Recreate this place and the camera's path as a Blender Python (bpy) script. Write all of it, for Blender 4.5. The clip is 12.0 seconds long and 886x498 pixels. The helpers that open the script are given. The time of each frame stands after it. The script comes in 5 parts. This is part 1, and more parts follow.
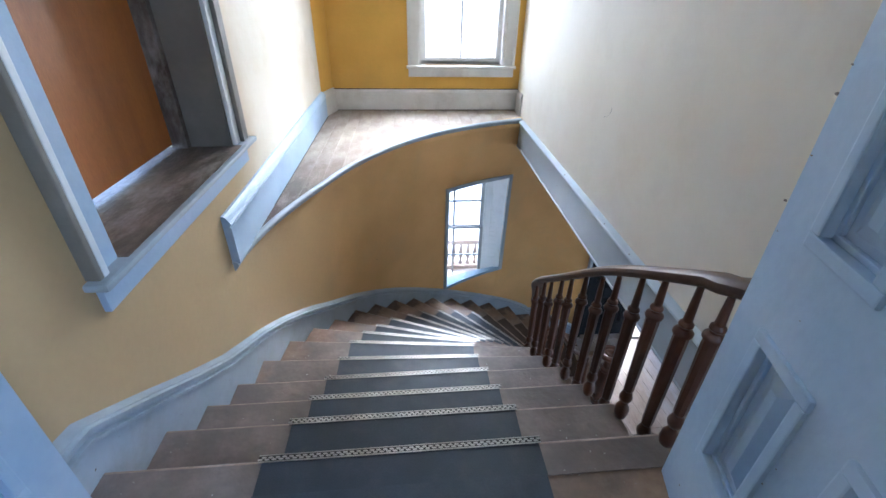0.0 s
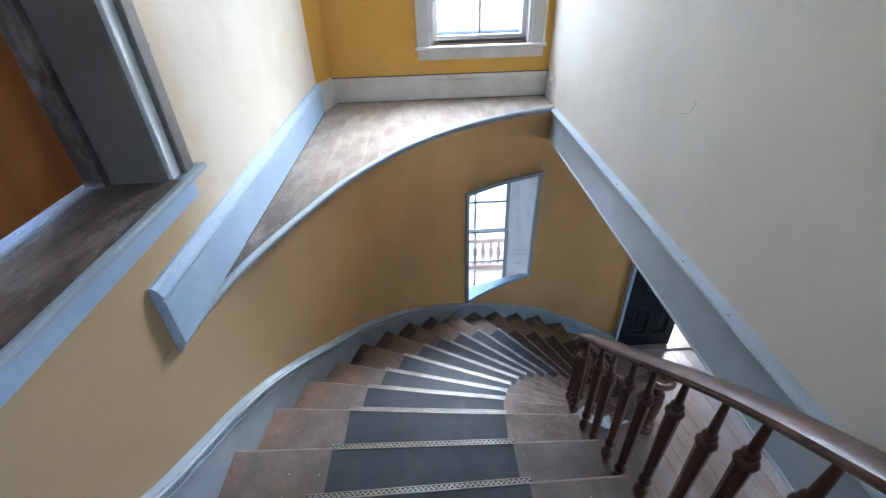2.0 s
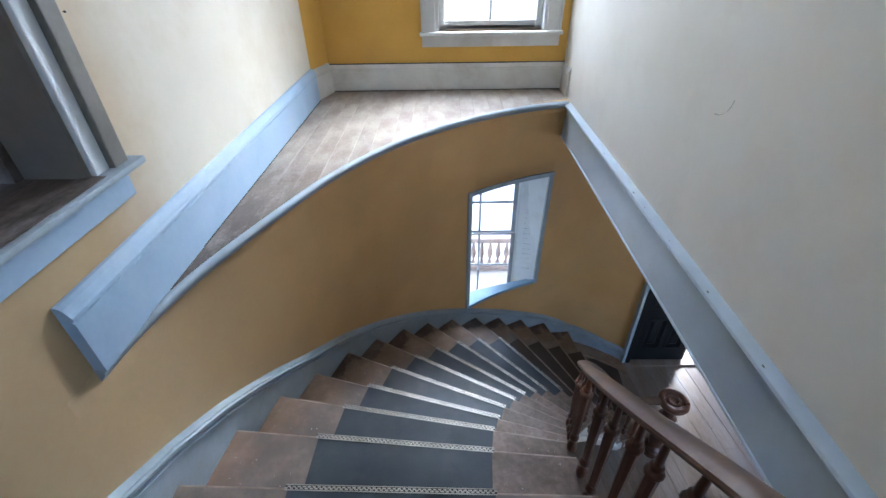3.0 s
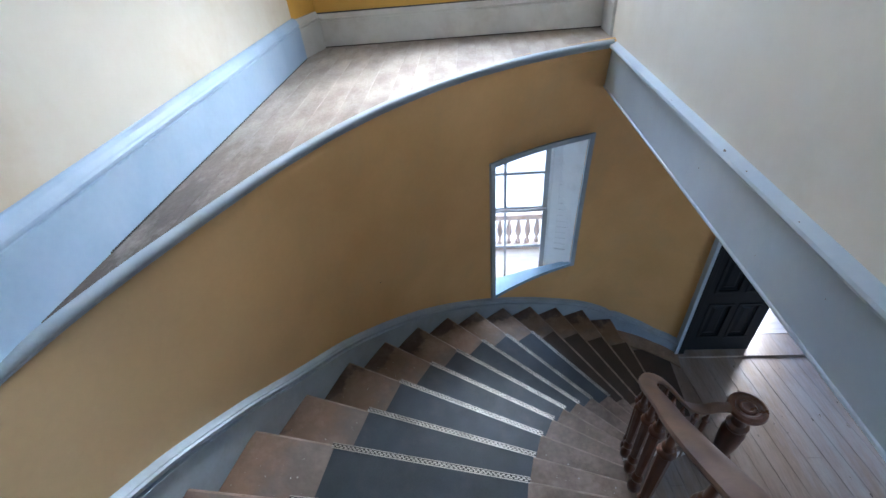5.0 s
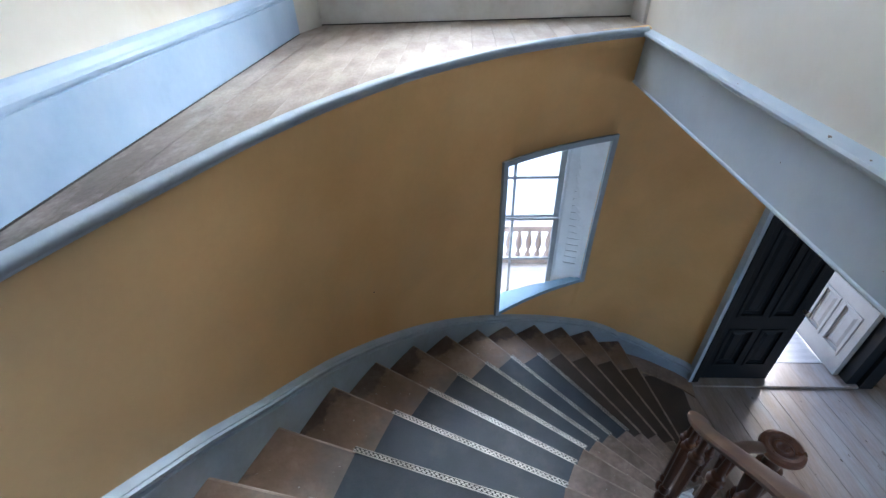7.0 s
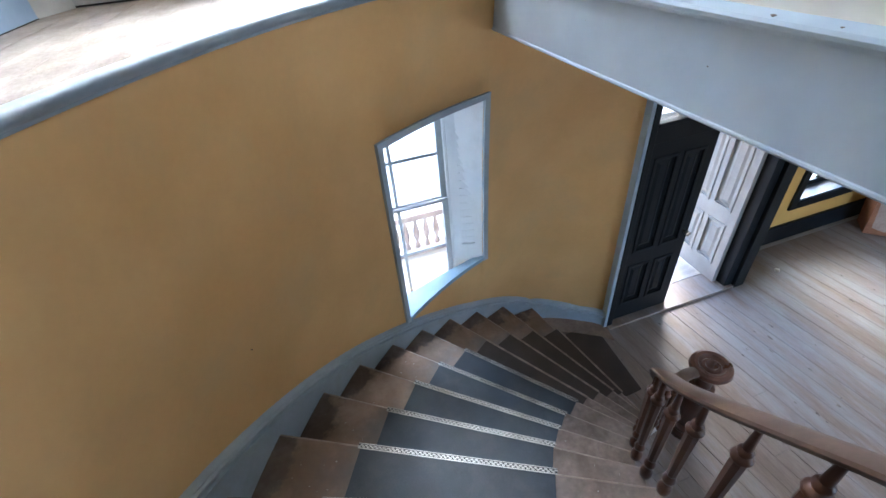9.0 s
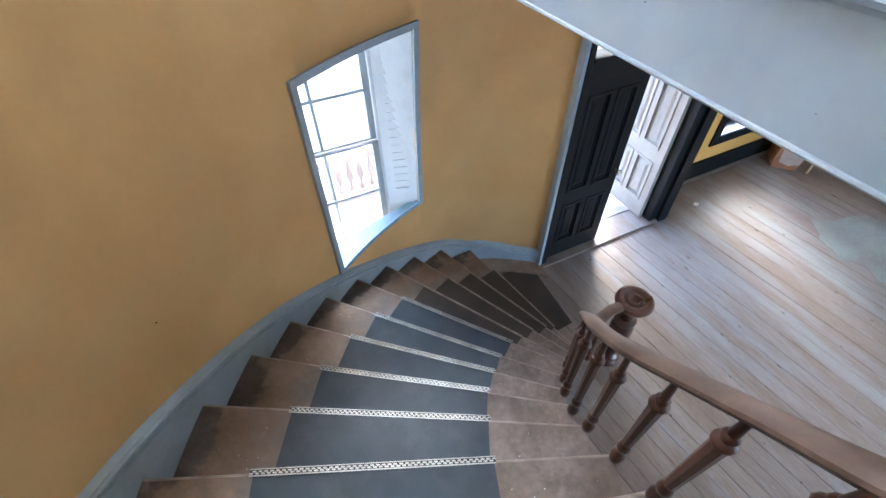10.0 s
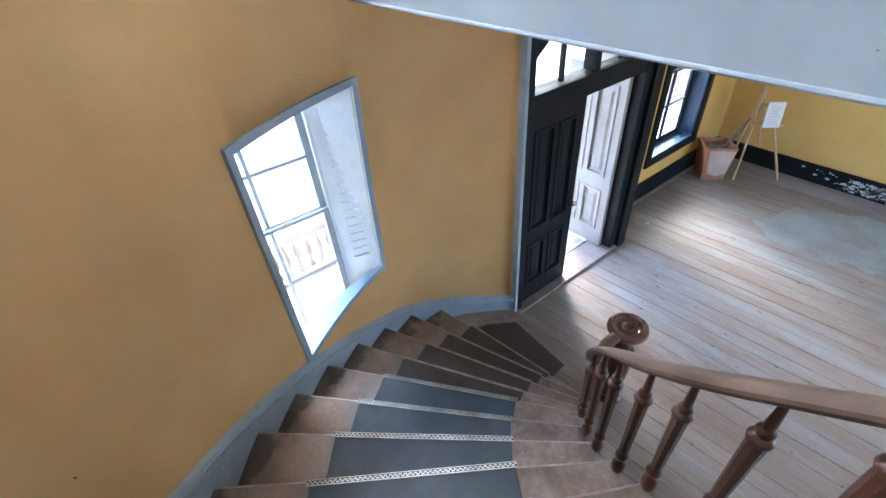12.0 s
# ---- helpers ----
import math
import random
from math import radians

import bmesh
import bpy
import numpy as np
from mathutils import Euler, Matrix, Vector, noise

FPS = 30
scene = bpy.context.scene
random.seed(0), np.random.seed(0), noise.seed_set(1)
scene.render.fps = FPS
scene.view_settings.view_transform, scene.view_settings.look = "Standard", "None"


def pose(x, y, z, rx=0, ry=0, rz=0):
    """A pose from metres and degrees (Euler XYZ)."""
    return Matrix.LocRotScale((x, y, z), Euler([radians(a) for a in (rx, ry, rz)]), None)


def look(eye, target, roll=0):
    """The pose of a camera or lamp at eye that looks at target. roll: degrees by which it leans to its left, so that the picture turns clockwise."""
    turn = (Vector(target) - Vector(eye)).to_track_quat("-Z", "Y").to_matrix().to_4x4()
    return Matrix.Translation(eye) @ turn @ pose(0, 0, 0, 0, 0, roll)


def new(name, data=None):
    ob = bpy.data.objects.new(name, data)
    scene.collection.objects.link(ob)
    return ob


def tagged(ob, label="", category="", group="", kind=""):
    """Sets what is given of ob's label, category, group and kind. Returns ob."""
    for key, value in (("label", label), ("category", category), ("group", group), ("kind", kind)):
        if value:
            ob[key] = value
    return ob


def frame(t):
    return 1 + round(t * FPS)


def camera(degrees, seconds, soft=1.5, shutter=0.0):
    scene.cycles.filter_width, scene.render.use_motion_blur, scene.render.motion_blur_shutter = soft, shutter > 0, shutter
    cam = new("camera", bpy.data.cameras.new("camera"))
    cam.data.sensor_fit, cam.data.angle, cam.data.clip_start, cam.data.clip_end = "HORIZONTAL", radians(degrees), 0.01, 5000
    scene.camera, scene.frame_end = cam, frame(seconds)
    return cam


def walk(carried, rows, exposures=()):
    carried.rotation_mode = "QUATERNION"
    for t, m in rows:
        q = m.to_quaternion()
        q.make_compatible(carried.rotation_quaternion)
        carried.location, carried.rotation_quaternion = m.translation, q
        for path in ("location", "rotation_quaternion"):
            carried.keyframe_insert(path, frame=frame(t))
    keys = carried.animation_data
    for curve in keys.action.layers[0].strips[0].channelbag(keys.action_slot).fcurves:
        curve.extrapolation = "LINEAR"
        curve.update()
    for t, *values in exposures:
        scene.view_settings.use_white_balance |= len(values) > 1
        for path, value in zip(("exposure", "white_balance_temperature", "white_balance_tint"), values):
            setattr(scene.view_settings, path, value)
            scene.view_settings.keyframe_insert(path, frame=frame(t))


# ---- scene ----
cam = camera(91.0, 12.0)
PATH = [
    (0, (0.469, 0.468, 4.669), (0.602, 2.171, 3.628), 1.1),
    (0.5, (0.486, 0.608, 4.649), (0.609, 2.284, 3.566), 1.3),
    (1, (0.534, 0.824, 4.64), (0.595, 2.497, 3.544), 0.1),
    (1.5, (0.524, 1.046, 4.606), (0.555, 2.71, 3.496), 0.1),
    (2, (0.529, 1.264, 4.601), (0.565, 2.919, 3.479), -2.0),
    (2.5, (0.641, 1.45, 4.585), (0.66, 3.099, 3.453), -1.6),
    (3, (0.675, 1.575, 4.508), (0.648, 3.211, 3.358), -1.0),
    (3.5, (0.595, 1.726, 4.367), (0.519, 3.349, 3.201), -3.1),
    (3.7, (0.566, 1.76, 4.356), (0.474, 3.368, 3.169), -3.7),
    (5.3, (0.761, 2.2, 4.103), (0.594, 3.763, 2.866), -5.6),
    (5.5, (0.668, 2.201, 4.055), (0.511, 3.775, 2.831), -3.7),
    (6, (0.636, 2.35, 4.009), (0.488, 3.917, 2.775), -3.9),
    (6.5, (0.62, 2.393, 3.949), (0.496, 3.975, 2.732), -3.1),
    (6.7, (0.607, 2.419, 3.926), (0.491, 4.011, 2.721), -2.8),
    (8.3, (0.641, 2.697, 3.745), (0.664, 4.324, 2.582), -0.4),
    (8.5, (0.656, 2.752, 3.725), (0.771, 4.365, 2.548), -2.1),
    (9, (0.564, 2.898, 3.609), (0.985, 4.417, 2.378), -5.6),
    (9.5, (0.592, 2.934, 3.596), (1.132, 4.333, 2.273), -3.0),
    (10, (0.67, 3.006, 3.584), (1.25, 4.247, 2.126), -1.0),
    (10.5, (0.664, 3.035, 3.529), (1.307, 4.222, 2.052), -2.0),
    (11, (0.536, 3.051, 3.4), (1.382, 4.182, 1.984), -2.6),
    (11.5, (0.419, 3.171, 3.367), (1.234, 4.39, 2.006), 1.0),
    (12, (0.611, 3.226, 3.365), (1.499, 4.514, 2.12), -5.0),
]
walk(cam, [(t, look(eye, target, roll)) for t, eye, target, roll in PATH], [(0, 3.48, 5280, 12), (2.0, 3.27, 5200, 11), (3.5, 3.1, 5150, 10), (6.5, 3.08, 5170, 10), (8.5, 3.38, 5190, 10), (10.0, 4.14, 5320, 10), (11.5, 4.24, 5280, 10), (12, 4.17, 5230, 10)])

# ---------------------------------------------------------------- light
world = bpy.data.worlds.new("sky")
scene.world = world
world.use_nodes = True
wn = world.node_tree
sky = wn.nodes.new("ShaderNodeTexSky")
sky.sky_type = "NISHITA"
sky.sun_disc = False
sky.sun_elevation = radians(38)
sky.sun_rotation = radians(34)
sky.air_density, sky.dust_density, sky.ozone_density = 1.0, 3.0, 1.0
wn.links.new(sky.outputs[0], wn.nodes["Background"].inputs[0])
wn.nodes["Background"].inputs[1].default_value = 0.15

sun_data = bpy.data.lights.new("sun", "SUN")
sun_data.energy, sun_data.angle, sun_data.color = 0.3, radians(25), (1.0, 0.96, 0.9)
sun = new("sun", sun_data)
sun.matrix_world = look((0.56 * 20, 0.82 * 20, 20 * math.tan(radians(38))), (0, 0, 0))


def area_lamp(name, eye, target, w, h, watts, colour):
    """A rectangular area lamp at eye that faces target."""
    d = bpy.data.lights.new(name, "AREA")
    d.shape, d.size, d.size_y, d.energy, d.color = "RECTANGLE", w, h, watts, colour
    ob = new(name, d)
    ob.matrix_world = look(eye, target)
    return ob


# two fill lamps added to brighten the landing and the hall, no known source
area_lamp("fill_room", (1.72, -0.95, 5.05), (-0.4, 1.1, 4.3), 1.3, 1.5, 1.6, (0.80, 0.90, 1.0))
area_lamp("fill_hall", (5.2, -0.86, 1.6), (5.2, 3, 1.0), 2.4, 1.8, 5.6, (0.84, 0.92, 1.0))
# stands in for the sky's light in the upper window
area_lamp("daylight_upper_window", (1.12, 6.26, 5.15), (-0.5, 5.15, 3.7), 0.78, 0.74, 5.6, (1.0, 0.98, 0.95))

# ---------------------------------------------------------------- materials


def mat(name, a, b, scale=6.0, rough=0.6, bump=0.1, metal=0.0, stretch=(1, 1, 1), fine=60.0, rough_var=0.12, vary=0.0, spec=0.5, grainy=0.28, warm=None, dirt_sheen=None, dirt_sheen_amount=0.5, dirt_sheen_scale=1.3, coat=0.0):
    """Two colours mixed by a broad noise and a fine grain, with relief and uneven gloss."""
    m = bpy.data.materials.new(name)
    m.use_nodes = True
    t = m.node_tree
    n, l = t.nodes, t.links
    p = n["Principled BSDF"]
    co = n.new("ShaderNodeTexCoord")
    mp = n.new("ShaderNodeMapping")
    mp.inputs["Scale"].default_value = stretch
    l.new(co.outputs["Object"], mp.inputs["Vector"])
    vec = mp.outputs["Vector"]
    if vary:
        info = n.new("ShaderNodeObjectInfo")
        off = n.new("ShaderNodeVectorMath")
        off.operation = "SCALE"
        off.inputs[0].default_value = (31.0, 17.0, 23.0)
        l.new(info.outputs["Random"], off.inputs["Scale"])
        add = n.new("ShaderNodeVectorMath")
        l.new(mp.outputs["Vector"], add.inputs[0])
        l.new(off.outputs["Vector"], add.inputs[1])
        vec = add.outputs["Vector"]
    broad = n.new("ShaderNodeTexNoise")
    broad.inputs["Scale"].default_value, broad.inputs["Detail"].default_value = scale, 6
    grain = n.new("ShaderNodeTexNoise")
    grain.inputs["Scale"].default_value, grain.inputs["Detail"].default_value = fine, 4
    l.new(vec, broad.inputs["Vector"])
    l.new(vec, grain.inputs["Vector"])
    ramp = n.new("ShaderNodeMapRange")
    ramp.inputs["From Min"].default_value, ramp.inputs["From Max"].default_value = 0.35, 0.68
    l.new(broad.outputs["Fac"], ramp.inputs["Value"])
    mix = n.new("ShaderNodeMix")
    mix.data_type = "RGBA"
    mix.inputs["A"].default_value, mix.inputs["B"].default_value = (*a, 1), (*b, 1)
    l.new(ramp.outputs["Result"], mix.inputs["Factor"])
    col = mix.outputs["Result"]
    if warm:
        # another colour at low y that blends into the base colour by y1
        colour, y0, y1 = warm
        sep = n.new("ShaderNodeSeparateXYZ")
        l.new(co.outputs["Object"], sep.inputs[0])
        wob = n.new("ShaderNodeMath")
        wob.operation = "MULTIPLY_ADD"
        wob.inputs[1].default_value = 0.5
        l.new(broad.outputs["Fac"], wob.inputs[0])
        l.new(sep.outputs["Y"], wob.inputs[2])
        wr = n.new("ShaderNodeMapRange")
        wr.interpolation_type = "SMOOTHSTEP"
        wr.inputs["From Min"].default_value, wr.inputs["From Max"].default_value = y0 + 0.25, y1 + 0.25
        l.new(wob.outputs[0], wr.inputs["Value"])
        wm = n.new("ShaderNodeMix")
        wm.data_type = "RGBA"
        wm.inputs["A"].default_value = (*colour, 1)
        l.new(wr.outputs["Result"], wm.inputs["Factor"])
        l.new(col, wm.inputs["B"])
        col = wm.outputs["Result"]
    gm = n.new("ShaderNodeMix")
    gm.data_type, gm.blend_type = "RGBA", "OVERLAY"
    gm.inputs["Factor"].default_value = grainy
    l.new(col, gm.inputs["A"])
    l.new(grain.outputs["Fac"], gm.inputs["B"])
    col = gm.outputs["Result"]
    if dirt_sheen:
        dn = n.new("ShaderNodeTexNoise")
        dn.inputs["Scale"].default_value, dn.inputs["Detail"].default_value, dn.inputs["Roughness"].default_value = dirt_sheen_scale, 9, 0.7
        l.new(vec, dn.inputs["Vector"])
        dr = n.new("ShaderNodeMapRange")
        dr.inputs["From Min"].default_value, dr.inputs["From Max"].default_value, dr.inputs["To Max"].default_value = 0.5, 0.72, dirt_sheen_amount
        l.new(dn.outputs["Fac"], dr.inputs["Value"])
        dm = n.new("ShaderNodeMix")
        dm.data_type = "RGBA"
        dm.inputs["B"].default_value = (*dirt_sheen, 1)
        l.new(dr.outputs["Result"], dm.inputs["Factor"])
        l.new(col, dm.inputs["A"])
        col = dm.outputs["Result"]
    if vary:
        hv = n.new("ShaderNodeHueSaturation")
        vr = n.new("ShaderNodeMapRange")
        vr.inputs["To Min"].default_value, vr.inputs["To Max"].default_value = 1 - vary, 1 + vary
        l.new(info.outputs["Random"], vr.inputs["Value"])
        l.new(vr.outputs["Result"], hv.inputs["Value"])
        l.new(col, hv.inputs["Color"])
        col = hv.outputs["Color"]
    l.new(col, p.inputs["Base Color"])
    rr = n.new("ShaderNodeMapRange")
    rr.inputs["To Min"].default_value, rr.inputs["To Max"].default_value = max(0.03, rough - rough_var), min(1, rough + rough_var)
    l.new(broad.outputs["Fac"], rr.inputs["Value"])
    l.new(rr.outputs["Result"], p.inputs["Roughness"])
    p.inputs["Metallic"].default_value = metal
    p.inputs["Specular IOR Level"].default_value = spec
    p.inputs["Coat Weight"].default_value = coat
    p.inputs["Coat Roughness"].default_value = 0.2
    if bump:
        sm = n.new("ShaderNodeMath")
        sm.operation = "ADD"
        l.new(broad.outputs["Fac"], sm.inputs[0])
        l.new(grain.outputs["Fac"], sm.inputs[1])
        bp = n.new("ShaderNodeBump")
        bp.inputs["Strength"].default_value, bp.inputs["Distance"].default_value = bump, 0.01
        l.new(sm.outputs[0], bp.inputs["Height"])
        l.new(bp.outputs["Normal"], p.inputs["Normal"])
    return m


OCHRE = mat("ochre_wall_paint", (0.66, 0.375, 0.055), (0.73, 0.43, 0.075), 2.2, 0.62, 0.05, fine=35, grainy=0.05, dirt_sheen=(0.50, 0.31, 0.10), dirt_sheen_amount=0.3)
BOWPAINT = mat("bowed_wall_paint", (0.645, 0.392, 0.148), (0.745, 0.474, 0.198), 1.7, 0.62, 0.05, fine=35, grainy=0.05, warm=((0.50, 0.37, 0.20), 2.75, 4.2), dirt_sheen=(0.565, 0.40, 0.19), dirt_sheen_amount=0.55, dirt_sheen_scale=1.9)
# cream base past y 3.5 puts the window glare into the wall colour
STRAW = mat("pale_yellow_wall_paint", (0.69, 0.64, 0.535), (0.74, 0.69, 0.59), 1.7, 0.6, 0.05, fine=35, grainy=0.05, warm=((0.50, 0.37, 0.20), 2.75, 3.5), dirt_sheen=(0.50, 0.375, 0.20), dirt_sheen_amount=0.35)
# the jambs' shade is put into this grey; it also colours the plaster scratch
JAMBGREY = mat("grey_jamb_shade_and_scratch", (0.175, 0.17, 0.155), (0.225, 0.22, 0.203), 4.0, 0.45, 0.1, fine=40, grainy=0.07)
CREAM = mat("cream_wall_paint", (0.76, 0.71, 0.60), (0.81, 0.77, 0.67), 1.3, 0.6, 0.07, fine=30, grainy=0.05, dirt_sheen=(0.66, 0.60, 0.48), dirt_sheen_amount=0.45, dirt_sheen_scale=1.8)
HALLYEL = mat("yellow_hall_paint", (0.63, 0.385, 0.10), (0.69, 0.44, 0.13), 2.0, 0.6, 0.05, fine=30, grainy=0.05)
BLUE = mat("pale_blue_gloss_paint", (0.355, 0.49, 0.665), (0.43, 0.56, 0.73), 4.0, 0.48, 0.10, fine=40, grainy=0.07, dirt_sheen=(0.38, 0.45, 0.52), dirt_sheen_amount=0.3, dirt_sheen_scale=2.0)
SILLPAINT = mat("chalky_matt_blue_paint", (0.28, 0.41, 0.54), (0.34, 0.47, 0.61), 4.0, 0.85, 0.08, fine=40, grainy=0.07, spec=0.1, dirt_sheen=(0.42, 0.48, 0.54), dirt_sheen_amount=0.3, dirt_sheen_scale=3.0)
GREYBLUE = mat("grey_blue_paint", (0.33, 0.41, 0.495), (0.40, 0.475, 0.555), 4.0, 0.42, 0.1, fine=40, grainy=0.07, dirt_sheen=(0.24, 0.24, 0.22), dirt_sheen_amount=0.4, dirt_sheen_scale=3.0)
OFFWHITE = mat("off_white_gloss_paint", (0.62, 0.61, 0.58), (0.72, 0.71, 0.68), 4.0, 0.4, 0.1, fine=40, grainy=0.07, dirt_sheen=(0.35, 0.30, 0.24), dirt_sheen_amount=0.4, dirt_sheen_scale=3.0)
# dark narrow end of the ledge: grime and shade put into the colour
DUSTY = mat("dusty_board_shaded_end", (0.29, 0.245, 0.20), (0.45, 0.40, 0.345), 4.0, 0.7, 0.25, stretch=(2, 1, 1), fine=40, grainy=0.25, vary=0.05, warm=((0.115, 0.094, 0.080), 3.2, 4.7), dirt_sheen=(0.50, 0.465, 0.425), dirt_sheen_amount=0.55, dirt_sheen_scale=3.2)
SILLWOOD = mat("worn_sill_board", (0.06, 0.043, 0.034), (0.20, 0.165, 0.14), 5.0, 0.5, 0.4, stretch=(2.2, 0.9, 1), fine=30, grainy=0.45, dirt_sheen=(0.44, 0.42, 0.40), dirt_sheen_amount=0.75, dirt_sheen_scale=3.0)
PLY = mat("red_brown_plywood", (0.35, 0.115, 0.024), (0.46, 0.175, 0.040), 2.0, 0.45, 0.06, stretch=(1, 4, 0.5), fine=60)
TREAD = mat("worn_brown_tread", (0.17, 0.117, 0.080), (0.30, 0.215, 0.150), 4.5, 0.5, 0.2, fine=30, vary=0.12, dirt_sheen=(0.34, 0.27, 0.21), dirt_sheen_amount=0.7, dirt_sheen_scale=4.0)
TREADPALE = mat("pale_trodden_tread", (0.175, 0.13, 0.101), (0.285, 0.227, 0.19), 5.0, 0.42, 0.2, fine=34, grainy=0.45, vary=0.14, dirt_sheen=(0.115, 0.075, 0.052), dirt_sheen_amount=0.8, dirt_sheen_scale=7.0)
RUNBROWN = mat("brown_worn_runner", (0.045, 0.034, 0.027), (0.068, 0.052, 0.042), 5.0, 0.6, 0.12, fine=220, vary=0.1)
CARPET = mat("dark_blue_grey_runner", (0.030, 0.043, 0.058), (0.047, 0.065, 0.084), 5.0, 0.42, 0.10, fine=220, vary=0.08, dirt_sheen=(0.11, 0.11, 0.11), dirt_sheen_amount=0.3, dirt_sheen_scale=6.0)


def tread_wear_and_shade(m):
    """Old dark finish and corner shade coloured in by the wall, warm worn wood, and a pale trodden margin by the
    runner.
    """
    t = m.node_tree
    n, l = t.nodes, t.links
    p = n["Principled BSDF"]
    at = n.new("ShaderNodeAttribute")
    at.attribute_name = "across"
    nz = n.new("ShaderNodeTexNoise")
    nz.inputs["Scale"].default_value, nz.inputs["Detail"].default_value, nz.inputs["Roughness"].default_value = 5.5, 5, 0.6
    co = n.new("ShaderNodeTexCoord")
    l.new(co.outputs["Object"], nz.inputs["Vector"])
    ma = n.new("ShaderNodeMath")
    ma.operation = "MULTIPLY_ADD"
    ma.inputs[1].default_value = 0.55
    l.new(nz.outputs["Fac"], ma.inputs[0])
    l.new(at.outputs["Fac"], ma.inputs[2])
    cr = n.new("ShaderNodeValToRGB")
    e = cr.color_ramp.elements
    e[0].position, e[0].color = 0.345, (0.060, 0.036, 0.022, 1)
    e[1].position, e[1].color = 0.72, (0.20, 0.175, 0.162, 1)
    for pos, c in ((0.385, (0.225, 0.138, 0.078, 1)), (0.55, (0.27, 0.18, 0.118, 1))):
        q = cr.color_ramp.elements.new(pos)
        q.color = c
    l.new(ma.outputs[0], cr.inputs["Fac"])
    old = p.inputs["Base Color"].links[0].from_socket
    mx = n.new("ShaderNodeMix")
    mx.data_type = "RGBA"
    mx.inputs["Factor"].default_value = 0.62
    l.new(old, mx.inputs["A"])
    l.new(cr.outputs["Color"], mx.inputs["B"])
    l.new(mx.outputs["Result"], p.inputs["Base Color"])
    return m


TREADTOP = tread_wear_and_shade(mat("worn_stair_tread", (0.085, 0.060, 0.044), (0.25, 0.19, 0.145), 5.0, 0.46, 0.25, fine=34, grainy=0.5, dirt_sheen=(0.40, 0.34, 0.285), dirt_sheen_amount=0.7, dirt_sheen_scale=5.0))
METAL = mat("worn_nosing_metal", (0.40, 0.39, 0.36), (0.66, 0.65, 0.61), 9.0, 0.36, 0.2, metal=1.0, fine=120)
METALDARK = mat("dark_nosing_groove", (0.02, 0.02, 0.02), (0.05, 0.045, 0.04), 20.0, 0.6, 0.1)
MAHOG = mat("dark_varnished_wood", (0.045, 0.018, 0.010), (0.122, 0.048, 0.026), 9.0, 0.33, 0.1, stretch=(1, 1, 0.25), fine=60, coat=0.25, dirt_sheen=(0.15, 0.08, 0.05), dirt_sheen_amount=0.5, dirt_sheen_scale=7)
RAILWOOD = mat("worn_handrail_wood", (0.075, 0.040, 0.025), (0.175, 0.108, 0.072), 5.0, 0.42, 0.03, fine=60, grainy=0.2, coat=0.12, rough_var=0.1)
CAPWOOD = mat("red_brown_newel_cap", (0.10, 0.042, 0.024), (0.17, 0.075, 0.045), 8.0, 0.3, 0.03, fine=60, coat=0.4)
FASCIAPAINT = mat("pale_grey_blue_fascia_paint", (0.45, 0.53, 0.605), (0.52, 0.60, 0.665), 3.0, 0.4, 0.05, fine=40, grainy=0.05, dirt_sheen=(0.42, 0.47, 0.52), dirt_sheen_amount=0.35, dirt_sheen_scale=2.5)
WINBLUE = mat("chalky_pale_blue_paint", (0.74, 0.80, 0.855), (0.79, 0.84, 0.885), 4.0, 0.6, 0.08, fine=40, grainy=0.06, dirt_sheen=(0.45, 0.47, 0.49), dirt_sheen_amount=0.35, dirt_sheen_scale=3.0)
SASHGREY = mat("grey_weathered_sash_paint", (0.30, 0.34, 0.385), (0.38, 0.42, 0.46), 6.0, 0.5, 0.1, fine=50, grainy=0.07)
HALLBLUE = mat("dark_blue_window_lining_paint", (0.012, 0.030, 0.062), (0.020, 0.042, 0.080), 5.0, 0.4, 0.06, fine=50, grainy=0.06)
WORNEDGE = mat("rubbed_brown_edge", (0.22, 0.165, 0.125), (0.36, 0.29, 0.235), 14.0, 0.5, 0.1)
PORCHFLOOR = mat("pale_porch_boards", (0.40, 0.39, 0.38), (0.52, 0.51, 0.49), 4.0, 0.7, 0.1, stretch=(1, 6, 1))
# pale bluish zones put the sheen of the door light into the board colour
PLANK = mat("worn_floorboard", (0.215, 0.168, 0.134), (0.30, 0.26, 0.232), 1.5, 0.38, 0.2, stretch=(3.2, 0.5, 1), fine=18, grainy=0.30, dirt_sheen=(0.355, 0.375, 0.405), dirt_sheen_amount=0.9, dirt_sheen_scale=0.7, spec=0.5)
PATCH = mat("grey_green_worn_finish", (0.25, 0.278, 0.275), (0.335, 0.37, 0.365), 2.2, 0.36, 0.12, fine=30, grainy=0.15, dirt_sheen=(0.215, 0.18, 0.152), dirt_sheen_amount=0.9, dirt_sheen_scale=1.5)
BLACK = mat("black_door_paint", (0.005, 0.007, 0.009), (0.010, 0.013, 0.016), 5.0, 0.55, 0.08, fine=50, grainy=0.1, rough_var=0.12, spec=0.22)
PEEL = mat("peeling_white_plaster", (0.55, 0.55, 0.52), (0.75, 0.75, 0.72), 30.0, 0.8, 0.4)
LEAF = mat("weathered_grey_white_door_paint", (0.29, 0.275, 0.25), (0.37, 0.355, 0.325), 3.0, 0.5, 0.08, fine=40, grainy=0.08, dirt_sheen=(0.36, 0.34, 0.32), dirt_sheen_amount=0.25, dirt_sheen_scale=4)
FARSTONE = mat("dark_weathered_stone", (0.07, 0.065, 0.06), (0.11, 0.10, 0.095), 3.0, 0.9, 0.2)
